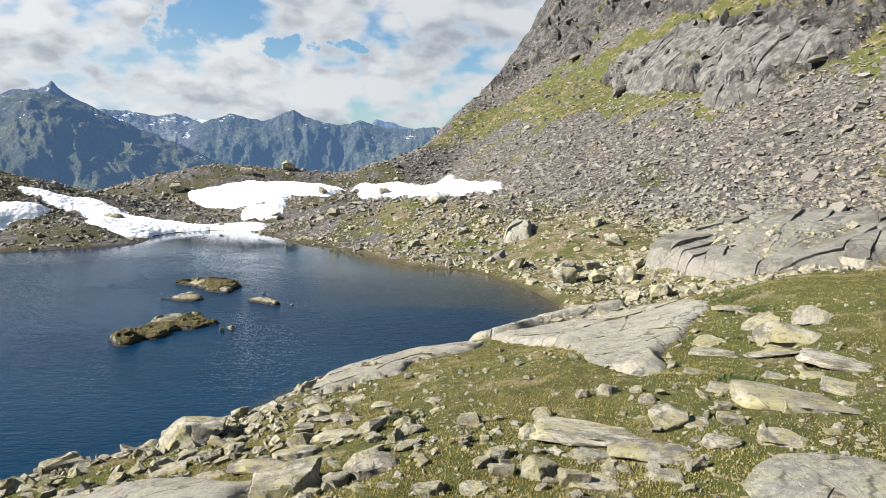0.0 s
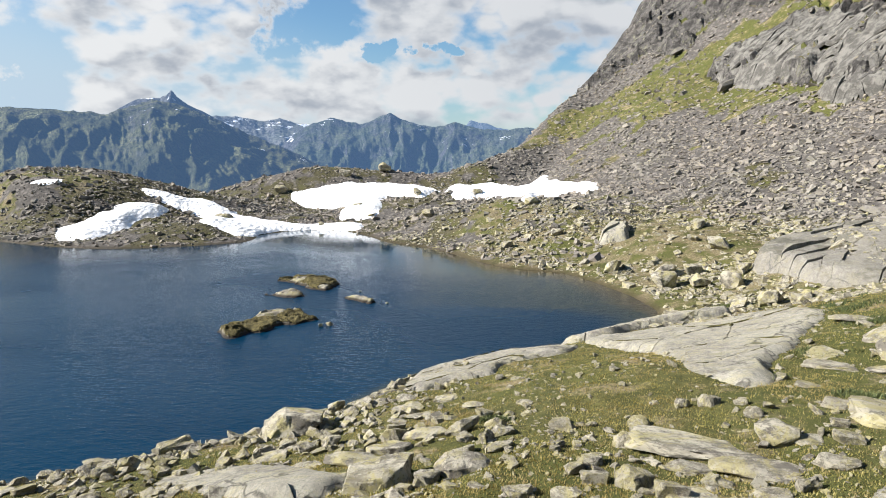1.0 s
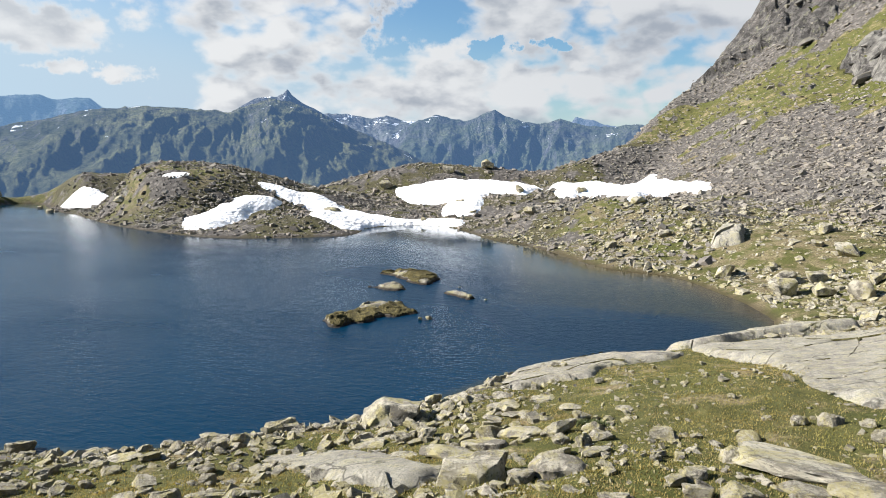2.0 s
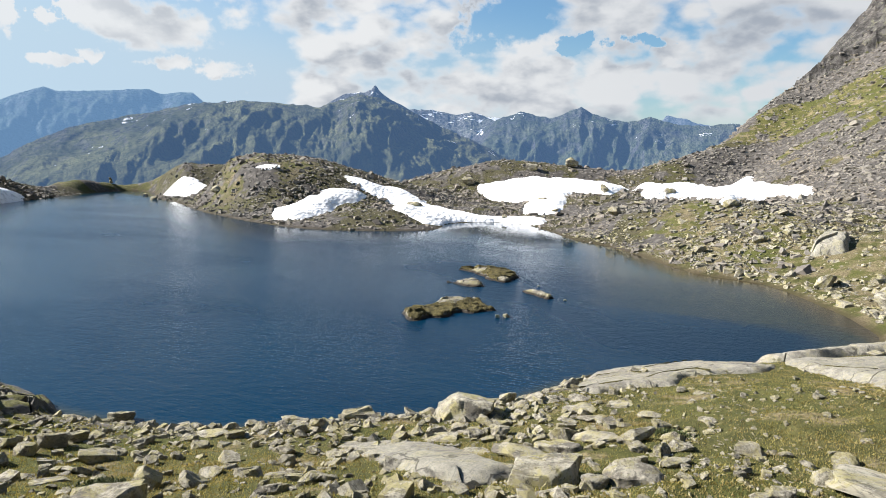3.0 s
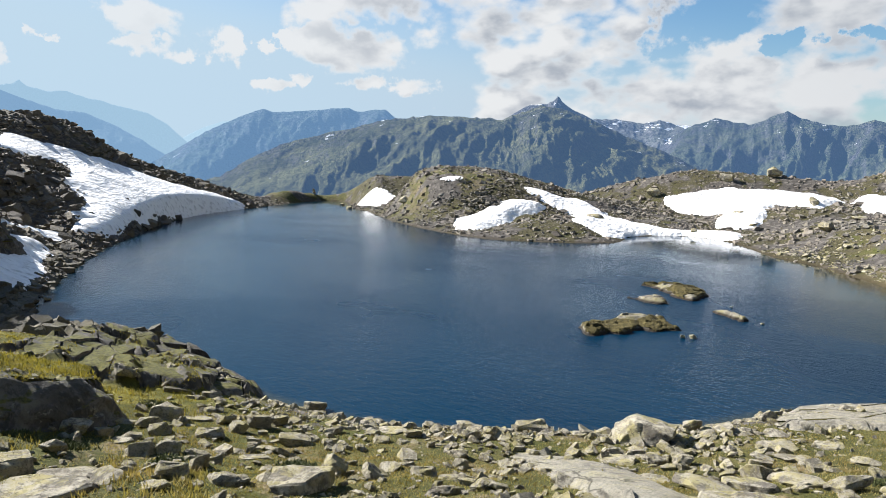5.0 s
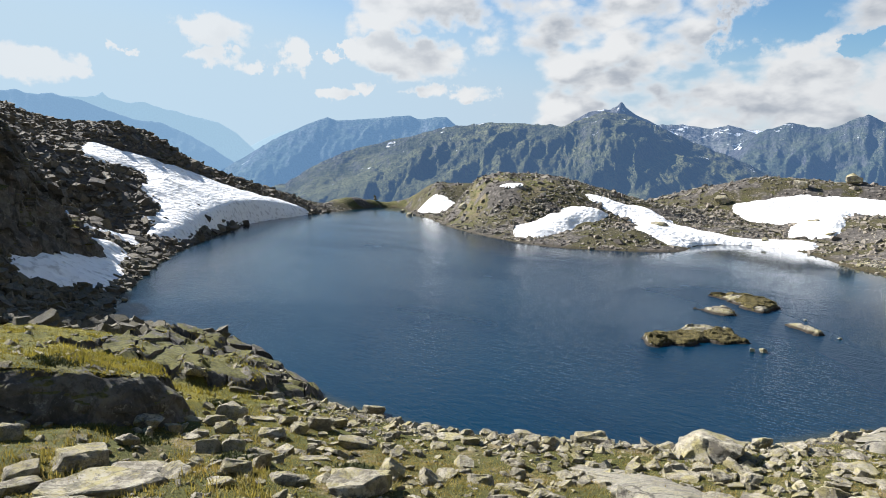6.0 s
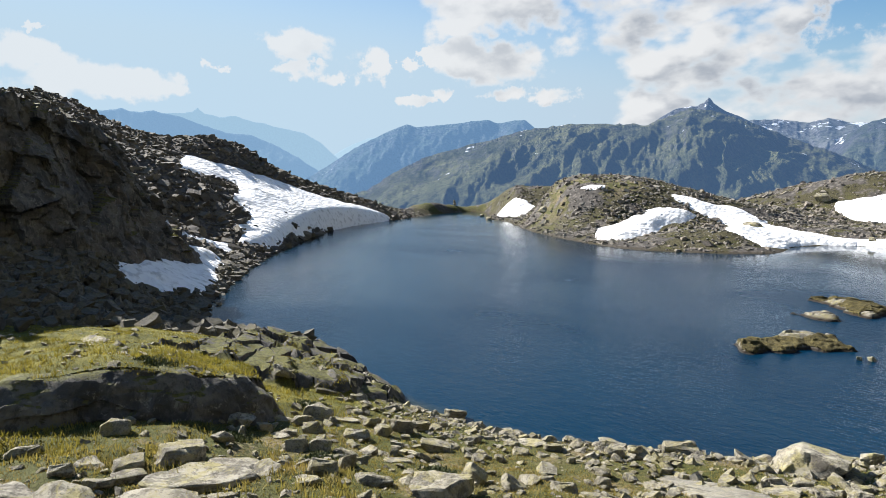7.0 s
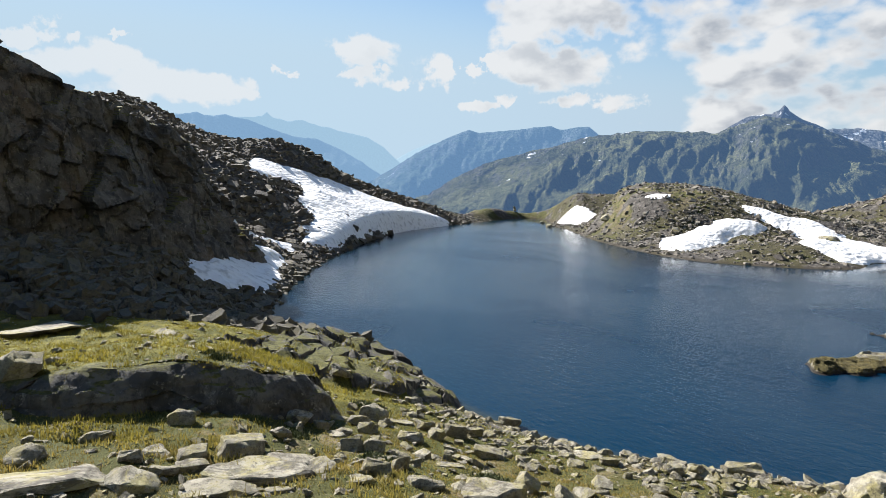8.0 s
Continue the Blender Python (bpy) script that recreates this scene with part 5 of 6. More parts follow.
laid([
        (-16.6, 14.4, 1.26, 0.83, 0.16, 49), (-14.7, 11.8, 0.60, 0.44, 0.31, 51), (-15.2, 10.8, 0.98, 0.73, 0.41, 55), (-14.8, 14.5, 1.08, 1.04, 0.14, 45),
        (-13.8, 14.4, 0.63, 0.47, 0.32, 44), (-9.3, 10.9, 0.62, 0.46, 0.12, 40), (-10.4, 12.8, 0.53, 0.39, 0.37, 39), (-8.5, 10.7, 0.45, 0.33, 0.21, 39),
        (-17.2, 6.6, 0.76, 0.50, 0.12, 69), (-17.4, 7.0, 0.58, 0.43, 0.31, 68), (-13.6, 3.5, 2.57, 1.25, 0.33, 76), (-15.1, 3.6, 1.29, 0.96, 0.54, 76),
        (-14.2, 4.2, 1.47, 1.02, 0.34, 73), (-14.0, -0.5, 2.40, 1.00, 0.31, 92), (-13.5, 1.0, 1.28, 0.89, 0.30, 86)],
     "angular grey block on the green western bank", "flat lichened slab on the green western bank", "rocks of the western bank", 27)
laid([
        (-16.0, -0.9, 0.82, 0.61, 0.42, 93), (-17.6, 2.5, 0.72, 0.54, 0.57, 82), (-14.0, 1.6, 0.74, 0.55, 0.31, 84), (-14.9, 2.4, 0.78, 0.58, 0.33, 81),
        (-14.2, 2.2, 0.72, 0.53, 0.30, 81), (-15.1, 1.1, 0.55, 0.41, 0.72, 86), (-17.0, 0.5, 0.87, 0.64, 0.36, 88), (-15.4, 1.6, 0.88, 0.61, 0.22, 84),
        (-13.3, 3.0, 0.86, 0.45, 0.12, 77), (-12.6, 3.6, 0.70, 0.49, 0.18, 74), (-13.0, 2.3, 1.96, 0.82, 0.25, 80), (-21.5, -1.2, 1.32, 0.98, 1.20, 93),
        (-32.8, -0.9, 3.37, 2.61, 0.44, 92), (-30.9, 3.8, 1.22, 1.22, 0.16, 83)],
     "angular grey block on the green western bank", "flat lichened slab on the green western bank", "rocks of the western bank", 28)
placed([(-3.4, 68.1, 1.46, "b"), (10.1, 51.7, 1.98, "b"), (13.5, 45.8, 2.14, "b"), (2.2, 68.4, 1.37, "b"), (6.5, 55.2, 1.92, "b"), (12.2, 51.1, 1.59, "b"),
        (9.3, 48.0, 2.16, "b"), (15.2, 56.0, 1.66, "b"), (15.2, 63.0, 1.66, "b"), (13.7, 58.8, 1.12, "b"), (11.8, 47.4, 1.59, "b"), (-6.3, 75.3, 1.30, "f"), (-11.3, 79.6, 1.50, "f"),
        (4.7, 69.2, 1.09, "b"), (10.1, 55.6, 0.90, "b"), (14.8, 47.5, 1.26, "b"), (25.0, 37.7, 3.08, "f")],
       "light grey boulder on the meadow above the east shore", "flat light grey slab on the meadow", "boulders above the east shore", 3)
placed([(-32.5, 136, 3.4, "b"), (-46, 88.7, 2.67, "b"), (-30.3, 106.1, 2.36, "b"), (-20.8, 110.3, 2.4, "b"), (-52.5, 83.6, 1.76, "f"), (-14.7, 88.8, 2.09, "b"), (-0.7, 80, 1.81, "b"),
        (-26.6, 100.8, 2.04, "f"), (-13.6, 100.7, 2.35, "f"), (-65.4, 81.9, 1.49, "b"), (-67.2, 79.8, 1.49, "b"), (-32.6, 93.5, 1.2, "b"), (-85.6, 87.3, 1.74, "b"),
        (-40.1, 130.2, 2.91, "b"), (-10.6, 108.5, 2.14, "b"), (-51.7, 124.6, 2.64, "b")],
       "weathered boulder on the hummocks across the lake", "flat weathered slab beside the snow", "boulders across the lake", 4, lift=0.12)
# boulders in the cliff's shade, which their darkened colour carries
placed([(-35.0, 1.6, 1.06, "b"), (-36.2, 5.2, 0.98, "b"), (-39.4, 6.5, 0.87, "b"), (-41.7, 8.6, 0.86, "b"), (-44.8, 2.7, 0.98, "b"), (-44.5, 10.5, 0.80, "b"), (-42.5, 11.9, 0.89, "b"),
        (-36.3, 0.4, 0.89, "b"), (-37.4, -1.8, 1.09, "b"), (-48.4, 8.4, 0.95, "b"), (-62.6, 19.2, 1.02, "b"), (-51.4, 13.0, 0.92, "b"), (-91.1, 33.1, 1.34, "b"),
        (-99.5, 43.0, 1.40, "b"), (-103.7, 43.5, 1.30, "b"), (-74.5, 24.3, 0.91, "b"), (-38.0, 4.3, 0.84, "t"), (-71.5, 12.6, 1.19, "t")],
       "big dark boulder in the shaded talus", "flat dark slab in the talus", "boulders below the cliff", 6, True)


def scatter_rocks():
    """The countable rocks of the foreground, thickest along the bank and in a few block heaps."""
    rng = random.Random(7)
    heaps = [(-6.8, 18.0, 2.6, 1.0), (-2.5, 14.5, 2.2, 0.7), (2.6, 11.8, 1.7, 1.1), (-16.0, 8.2, 3.0, 1.2), (-19.0, 11.2, 2.2, 0.9), (-11.5, 16.0, 3.0, 0.7), (-9.5, 10.0, 1.8, 0.6),
             (9.5, 20.5, 4.0, 0.45), (-13.5, 1.5, 2.4, 0.5), (-9.5, 19.0, 2.2, 0.7)]
    counts = [0, 0]
    made, count = 0, 9000
    az = np.array([rng.uniform(-37, 97) for n in range(count)])
    r = np.array([8.5 + 30 * rng.random() ** 1.3 for n in range(count)])
    X, Y = -np.sin(np.radians(az)) * r, np.cos(np.radians(az)) * r
    SD, lies = outside(X, Y), np.stack(lie_of(X, Y), 1).tolist()
    for az, x, y, sd, lie in zip(az.tolist(), X.tolist(), Y.tolist(), SD.tolist(), lies):
        p = 0.07
        for hx, hy, rad, w in heaps:
            p += w * math.exp(-((x - hx) ** 2 + (y - hy) ** 2) / rad ** 2)
        if sd < 0.15:
            continue
        if 8 < az < 62:
            p += 0.5 * math.exp(-((sd - 1.2) / 1.8) ** 2)
        if rng.random() > p * 0.9:
            continue
        size = min(0.95, 0.2 + rng.expovariate(1 / (0.10 if p < 0.3 else 0.17)))
        if any((x - a) ** 2 + (y - b) ** 2 < (0.85 * (size * 0.45 + c)) ** 2 for a, b, c in TAKEN):
            continue
        flat = rng.random() < (0.55 if p < 0.4 else 0.25)
        me = rng.choice(FLATS if flat and size > 0.4 else (MIDS if rng.random() < 0.55 else BLOCKS) if size > 0.45 else SMALL)
        big = size > 0.45
        counts[big] += 1
        if counts[big] > 330:
            continue
        lay("rock" if big else "stone", me, x, y, size, rng, ("flat grey lichened rock in short grass" if flat else "angular grey lichened rock on the bank") if big else
            "small angular grey stone in the grass", "loose rocks of the near bank", 0.25, lean=16, lie=lie)
        made += 1
        if made >= 660:
            break


scatter_rocks()


# ---- rocks past counting ----
def rubble(name, label, count, draw, seed, size, flats=(0.35, 0.8), sink=0.25, material=None):
    """Many joined rocks: draw(rng, n) gives candidate places; size(rng, n) their widths."""
    rng = np.random.default_rng(seed)
    x, y = draw(rng, count)
    z = height(x, y)
    w = size(rng, len(x)) * 0.74
    verts, tris, base = [], [], 0
    kinds = []
    for i in range(10):
        bm = hull(seed * 50 + i, flats[0] + (flats[1] - flats[0]) * i / 9, 4)
        bmesh.ops.triangulate(bm, faces=bm.faces)
        bm.verts.ensure_lookup_table()
        kinds.append((np.array([v.co[:] for v in bm.verts]), np.array([[v.index for v in f.verts] for f in bm.faces])))
        bm.free()
    which = rng.integers(0, 10, len(x))
    for k, (v, f) in enumerate(kinds):
        sel = which == k
        n = int(sel.sum())
        if not n:
            continue
        a, b, c = rng.uniform(0, 6.283, n), rng.normal(0, 0.35, n), rng.normal(0, 0.35, n)
        ca, sa, cb, sb, cc, sc = np.cos(a), np.sin(a), np.cos(b), np.sin(b), np.cos(c), np.sin(c)
        rot = np.stack([np.stack([ca * cb, ca * sb * sc - sa * cc, ca * sb * cc + sa * sc], -1), np.stack([sa * cb, sa * sb * sc + ca * cc, sa * sb * cc - ca * sc], -1),
                        np.stack([-sb, cb * sc, cb * cc], -1)], 1)
        p = np.einsum("nij,vj->nvi", rot, v) * w[sel][:, None, None] * rng.uniform(0.8, 1.2, (n, 1, 3))
        p = p + np.stack([x[sel], y[sel], z[sel] + w[sel] * (0.28 - sink)], -1)[:, None, :]
        verts.append(p.reshape(-1, 3))
        tris.append((f[None] + (base + np.arange(n) * len(v))[:, None, None]).reshape(-1, 3))
        base += n * len(v)
    v, f = np.concatenate(verts), np.concatenate(tris)
    me = bpy.data.meshes.new(name)
    me.vertices.add(len(v))
    me.vertices.foreach_set("co", v.astype(np.float32).ravel())
    me.loops.add(f.size)
    me.loops.foreach_set("vertex_index", f.astype(np.int32).ravel())
    me.polygons.add(len(f))
    me.polygons.foreach_set("loop_start", np.arange(0, f.size, 3, dtype=np.int32))
    me.update(calc_edges=True)
    me.polygons.foreach_set("use_smooth", np.zeros(len(f), bool))
    me.materials.append(material or M_SCREE)
    tagged(new(name, me), label, "rubble", kind="stuff")


def polar(az0, az1, r0, r1, power=1.0):
    def draw(rng, n):
        a, r = np.radians(rng.uniform(az0, az1, n)), r0 + (r1 - r0) * rng.random(n) ** power
        return -np.sin(a) * r, np.cos(a) * r
    return draw


def sieve(draw, want):
    """Keep the places at which want(x, y) beats a throw of the dice."""
    def drawn(rng, n):
        x, y = draw(rng, n)
        keep = rng.random(len(x)) < want(x, y)
        return x[keep], y[keep]
    return drawn


def off_snow(x, y):
    free = np.ones(x.shape)
    for line in SNOWLINES:
        near = (np.abs(x - line[:, 0].mean()) < 45) & (np.abs(y - line[:, 1].mean()) < 45)
        if near.any():
            free[near] *= step(outside(x[near], y[near], line), -0.9, 0.3)
    return free


def on_flank(x, y):
    d = flank_d(x, y)
    return off_snow(x, y) * step(d, -9, 2) * (1 - 0.55 * grassy(x, y)) * (1 - 0.8 * crags(x, y)) * step(d, 64, 34) * step((x + 11) * -0.8 + (y - 150) * 0.6, 8, 0)


def on_humps(x, y):
    d, sd = flank_d(x, y), outside(x, y)
    return off_snow(x, y) * step(sd, 0.0, 1.0) * step(d, -2, -14) * (0.3 + 0.7 * step(fbm(x, y, 6, 4, 43), -0.1, 0.25)) * (0.22 + 0.78 * np.maximum(step(y + 0.25 * x, 76, 90), step(x, -32, -44)))


def on_west(x, y):
    sd = outside(x, y)
    e = -(x + 62) * 0.8 - (y - 5) * 0.6
    return off_snow(x, y) * step(sd, -0.6, 0.8) * step(e, 3, -2) * step(y, 30, 22) * step(np.hypot(x, y), 36, 40)


def on_hill(x, y):
    return off_snow(x, y) * step(outside(x, y), -0.6, 0.8) * np.maximum(step(y, 18, 26) * step(-x, 50, 60), step(y, 2, 10) * step(-x, 70, 78))


def near_bank(x, y):
    sd = outside(x, y)
    return step(sd, -0.6, 0.1) * (0.12 + 0.78 * step(sd, 6, 1.5) * step(x, 3, -4) * step(fbm(x, y, 2.4, 3, 62), -0.35, 0.1) + 0.45 * step(fbm(x, y, 3.5, 3, 61), 0.05, 0.3))


def sizes(lo, mean, hi):
    return lambda rng, n: np.minimum(lo + rng.exponential(mean, n), hi)


rubble("scree", "grey angular scree covering the mountain's foot", 60000, sieve(polar(-40, 12, 56, 190, 1.1), on_flank), 3, sizes(0.26, 0.26, 2.2), (0.2, 0.55))
rubble("boulder_field", "tumbled grey boulders on the hummocks across the lake", 76000, sieve(polar(-8, 62, 60, 175, 1.2), on_humps), 4, sizes(0.26, 0.25, 2.0), (0.2, 0.6))
rubble("talus", "dark talus blocks below the western cliff", 22000, sieve(polar(62, 99, 36, 100, 1.2), on_west), 5, sizes(0.34, 0.36, 1.7), material=M_SHADED_TALUS)
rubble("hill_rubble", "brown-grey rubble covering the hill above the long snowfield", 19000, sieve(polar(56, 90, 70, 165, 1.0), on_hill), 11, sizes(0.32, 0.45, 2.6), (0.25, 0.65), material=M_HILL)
rubble("shore_stones", "small grey stones strewn over the near bank", 26000, sieve(polar(-38, 98, 9, 42, 1.2), near_bank), 6, sizes(0.05, 0.085, 0.5), (0.2, 0.7), material=M_STONE)
rubble("bank_rubble", "angular grey rubble heaped along the near bank", 3800,
       sieve(polar(5, 66, 10, 30, 0.9), lambda x, y: step(outside(x, y), -0.5, 0.2) * (step(outside(x, y), 6.5, 2.0) * step(fbm(x, y, 2.4, 3, 62), -0.35, 0.1) * 0.9 + 0.5 * step(fbm(x, y, 3.0, 3, 66), 0.15, 0.4))), 9, sizes(0.16, 0.14, 0.7), material=M_STONE)
rubble("meadow_stones", "grey stones strewn over the meadow above the east shore", 24000,
       sieve(polar(-38, 14, 36, 84, 1.0), lambda x, y: step(outside(x, y), 0.0, 1.0) * (0.3 + 0.7 * step(fbm(x, y, 7, 4, 47), 0.05, 0.35))), 8, sizes(0.12, 0.2, 1.4), (0.2, 0.6), material=M_STONE)


# ---- outcrops and cliffs built of jointed blocks ----
CRAGS = [rock_mesh("block", 700 + i, 0.42 + 0.05 * (i % 4)) for i in range(12)]


def outcrop(name, label, category, places, material, turn, dip, seed, sink=0.3, spread=9, long=1.5):
    """A rock mass under one empty; places holds x, y and size of each jointed block."""
    rng = random.Random(seed)
    pts = np.array([(x, y) for x, y, _ in places])
    z, dx, dy = lie_of(pts[:, 0], pts[:, 1])
    cx, cy = pts.mean(0)
    base = tagged(new(name), label, category)
    base.location = (cx, cy, float(z.min()))
    for i, (x, y, w) in enumerate(places):
        ob = new("block", rng.choice(CRAGS))
        ob.parent = base
        slope = max(1.0, math.hypot(dx[i], dy[i]))
        m = pose(0, 0, 0, 0, 0, turn + rng.gauss(0, spread)) @ pose(0, 0, 0, dip[0] + rng.gauss(0, spread * 0.6), dip[1] + rng.gauss(0, spread * 0.6), 0)
        m = m @ Matrix.Diagonal((w * long * rng.uniform(0.8, 1.25), w * rng.uniform(0.8, 1.1), w * rng.uniform(0.8, 1.3), 1))
        ob.matrix_basis = Matrix.Translation((x - cx, y - cy, float(z[i] - z.min()) + w * (0.2 - sink) * 0.6 / slope)) @ m
        ob.material_slots[0].link = "OBJECT"
        ob.material_slots[0].material = material


def strewn(seed, count, draw, want, size):
    """Random places with sizes, where want() allows."""
    rng = np.random.default_rng(seed)
    x, y = sieve(draw, want)(rng, count)
    w = size(rng, len(x))
    return list(zip(x.tolist(), y.tolist(), w.tolist()))


def boxed(x0, x1, y0, y1):
    return lambda rng, n: (rng.uniform(x0, x1, n), rng.uniform(y0, y1, n))


def in_line(outline):
    line = spline(outline, 4)
    return lambda x, y: (outside(x, y, line) < 0) * 1.0


def cliff():
    """The western cliff: one wall of rock broken by upright joints and ledges, with a mossy top."""
    # the unseen southern end is added and made higher to shade the talus
    foot = np.array([(-45, -27), (-48.5, -19), (-52, -11), (-54.6, -4.5), (-56.6, 0), (-57.8, 4.5), (-59.6, 9), (-63, 12.6), (-68, 15.4), (-72.5, 16.6), (-78, 16.6)])
    run = np.concatenate([[0], np.cumsum(np.hypot(*np.diff(foot, axis=0).T))])
    u = np.linspace(0, run[-1], 400)
    px, py = (np.convolve(np.pad(np.interp(u, run, foot[:, k]), 20, "edge"), np.ones(41) / 41, "valid") for k in (0, 1))
    tx, ty = np.gradient(px), np.gradient(py)
    ox, oy = ty / np.hypot(tx, ty), -tx / np.hypot(tx, ty)
    low = height(px + ox * 2.5, py + oy * 2.5) - 1.2
    rim = [(0, 6.0), (3.0, 8.5), (6.0, 11.0), (12.5, 13.8), (18.8, 15.4), (24.0, 16.8), (28.8, 18.2), (30.8, 19.6), (33.5, 20.8), (36.0, 20.2), (39.0, 21.0), (66.0, 23.0)]
    back_run = run[-1] - u
    high = np.interp(back_run, [a for a, b in rim], [b for a, b in rim]) + 0.5 * fbm(u, 0 * u, 3.0, 4, 330)
    high = np.maximum(high * step(back_run, -1, 5) + low * (1 - step(back_run, -1, 5)), low + 0.3)
    wall, cap = 110, 26
    v = np.concatenate([np.linspace(0, 1, wall), np.ones(cap)])[:, None]
    over = np.concatenate([np.zeros(wall), np.linspace(0.03, 1, cap)])[:, None]
    z = low + (high - low) * v - 3.2 * over ** 2 + 0.8 * over * fbm(u + 0 * v, 9 * over + 0 * u, 2.5, 4, 331, True)
    z = z + step(over, 0.0, 0.15) * (0.35 * facets(u + 0 * v, 8 * over + 0 * u, 2.2, 20, 1.4, 345, 0.7) + 0.3 * facets(u + 0 * v, 8 * over + 0 * u, 0.9, -15, 1.4, 348, 0.7))
    s_u = u + 0.9 * fbm(u + 0 * v, z, 5, 3, 332)
    joints = 0.55 * facets(s_u, z * 0.55, 4.2, 8, 1.2, 333, 0.6) + 0.5 * facets(s_u, z * 0.7, 1.7, -12, 1.3, 336, 0.6) + 0.28 * facets(s_u, z, 0.8, 5, 1.2, 339, 0.6)
    rough = joints + 0.9 * fbm(s_u, z * 0.5, 5.0, 5, 341, True) + 0.12 * fbm(s_u, z, 0.6, 3, 343)
    out = 1.6 * (1 - v) - 3.4 * v ** 1.5 - 7.5 * over + rough * (1 - 0.75 * over) * step(back_run, 0, 9)
    me = grid_mesh("cliff", np.stack([px + ox * out, py + oy * out, z], -1).reshape(-1, 3), wall + cap, len(u))
    me.set_sharp_from_angle(angle=radians(32))
    me.materials.append(M_WALL)
    tagged(new("cliff", me), "dark shaded cliff of jointed rock with mossy ledges on top", "cliff")


cliff()
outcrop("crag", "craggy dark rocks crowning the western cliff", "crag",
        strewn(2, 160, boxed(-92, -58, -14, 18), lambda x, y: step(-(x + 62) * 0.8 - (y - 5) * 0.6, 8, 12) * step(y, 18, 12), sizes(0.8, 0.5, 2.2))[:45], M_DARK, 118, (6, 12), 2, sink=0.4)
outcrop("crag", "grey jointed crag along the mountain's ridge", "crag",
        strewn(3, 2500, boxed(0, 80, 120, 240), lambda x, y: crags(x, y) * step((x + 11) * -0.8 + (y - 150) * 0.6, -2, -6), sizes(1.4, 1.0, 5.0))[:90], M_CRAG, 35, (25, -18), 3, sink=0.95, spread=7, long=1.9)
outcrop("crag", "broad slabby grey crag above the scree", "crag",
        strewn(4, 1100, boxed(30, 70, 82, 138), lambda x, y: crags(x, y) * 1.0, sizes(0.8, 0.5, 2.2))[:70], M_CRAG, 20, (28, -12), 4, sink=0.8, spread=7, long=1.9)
def ledge():
    """The bedrock face below the bench: a rounded wall of worn, jointed rock sunk into the turf above and below."""
    edge = np.array([(-22.8, -4.6), (-21.6, -2.4), (-20.6, -0.9), (-19.9, 0.6), (-19.7, 1.9), (-19.4, 3.2), (-18.9, 4.6), (-18.8, 5.9), (-19.5, 7.0), (-20.8, 7.9)])
    run = np.concatenate([[0], np.cumsum(np.hypot(*np.diff(edge, axis=0).T))])
    u = np.linspace(0, run[-1], 230)
    px, py = (np.convolve(np.pad(np.interp(u, run, edge[:, k]), 12, "edge"), np.ones(25) / 25, "valid") for k in (0, 1))
    tx, ty = np.gradient(px), np.gradient(py)
    ox, oy = ty / np.hypot(tx, ty), -tx / np.hypot(tx, ty)
    low = height(px + ox * 0.9, py + oy * 0.9) - 0.25
    high = height(px - ox * 1.1, py - oy * 1.1) + 0.12 * fbm(u, 0 * u, 2.0, 3, 301)
    taper = step(u, 0, 2.2) * step(u, run[-1], run[-1] - 2.0)
    rows = np.concatenate([np.linspace(0, 1, 40), [1.04, 1.06, 1.02]])[:, None]
    back = np.concatenate([np.zeros(40), [0.35, 0.75, 1.2]])[:, None]
    v = np.minimum(rows, 1.0)
    z = low + (high - low) * rows * (0.35 + 0.65 * taper) - back * 0.12
    lean = 0.5 * (1 - v) ** 1.3 + 0.12 - 0.42 * v ** 5 - back
    strata = u + 0.5 * z
    rough = 0.16 * facets(strata + 0 * z, z * 2.2, 1.1, 12, 1.5, 310, 0.5) + 0.14 * fbm(strata, z * 1.6, 1.6, 5, 311, True) + 0.05 * fbm(strata, z, 0.3, 3, 312)
    out = lean + rough * (back < 0.3)
    me = grid_mesh("ledge", np.stack([px + ox * out, py + oy * out, z + 0.05 * fbm(strata, z, 0.5, 3, 313)], -1).reshape(-1, 3), len(rows), len(u))
    me.set_sharp_from_angle(angle=radians(35))
    me.materials.append(M_WALL)
    tagged(new("ledge", me), "dark rounded bedrock ledge below a grassy bench", "outcrop")


ledge()
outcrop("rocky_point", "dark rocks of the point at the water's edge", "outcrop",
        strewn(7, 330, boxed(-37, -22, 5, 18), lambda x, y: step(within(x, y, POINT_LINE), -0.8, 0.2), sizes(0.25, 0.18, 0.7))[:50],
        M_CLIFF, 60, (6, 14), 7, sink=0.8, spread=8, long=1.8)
outcrop("outcrop", "broken grey rocks heaped behind the jointed outcrop", "outcrop",
        strewn(5, 190, boxed(17, 35, 42, 54), in_line([(18, 51), (21, 53), (27, 53), (32, 50), (34, 45), (32, 41.5), (29, 42), (29.5, 45.5), (26.5, 48.5), (22, 49.5)]), sizes(0.7, 0.6, 2.6))[:75],
        M_CRAG, 25, (20, -18), 5, sink=0.1, spread=14, long=1.6)


# ---- rocky islets in the lake ----
def make_islet_rock():
    n = Nodes("islet_rock")
    c, h = rock_colour(n, n.noise(0.4, 3))
    c = n.mix(0.25, c, (0.11, 0.10, 0.085))
    c = n.mix(n.ramp(n.attr("high"), 0.24, 0.08), c, (0.028, 0.022, 0.016))
    return n.surface(c, 0.9, n.bump(h, 1.0, 0.12))


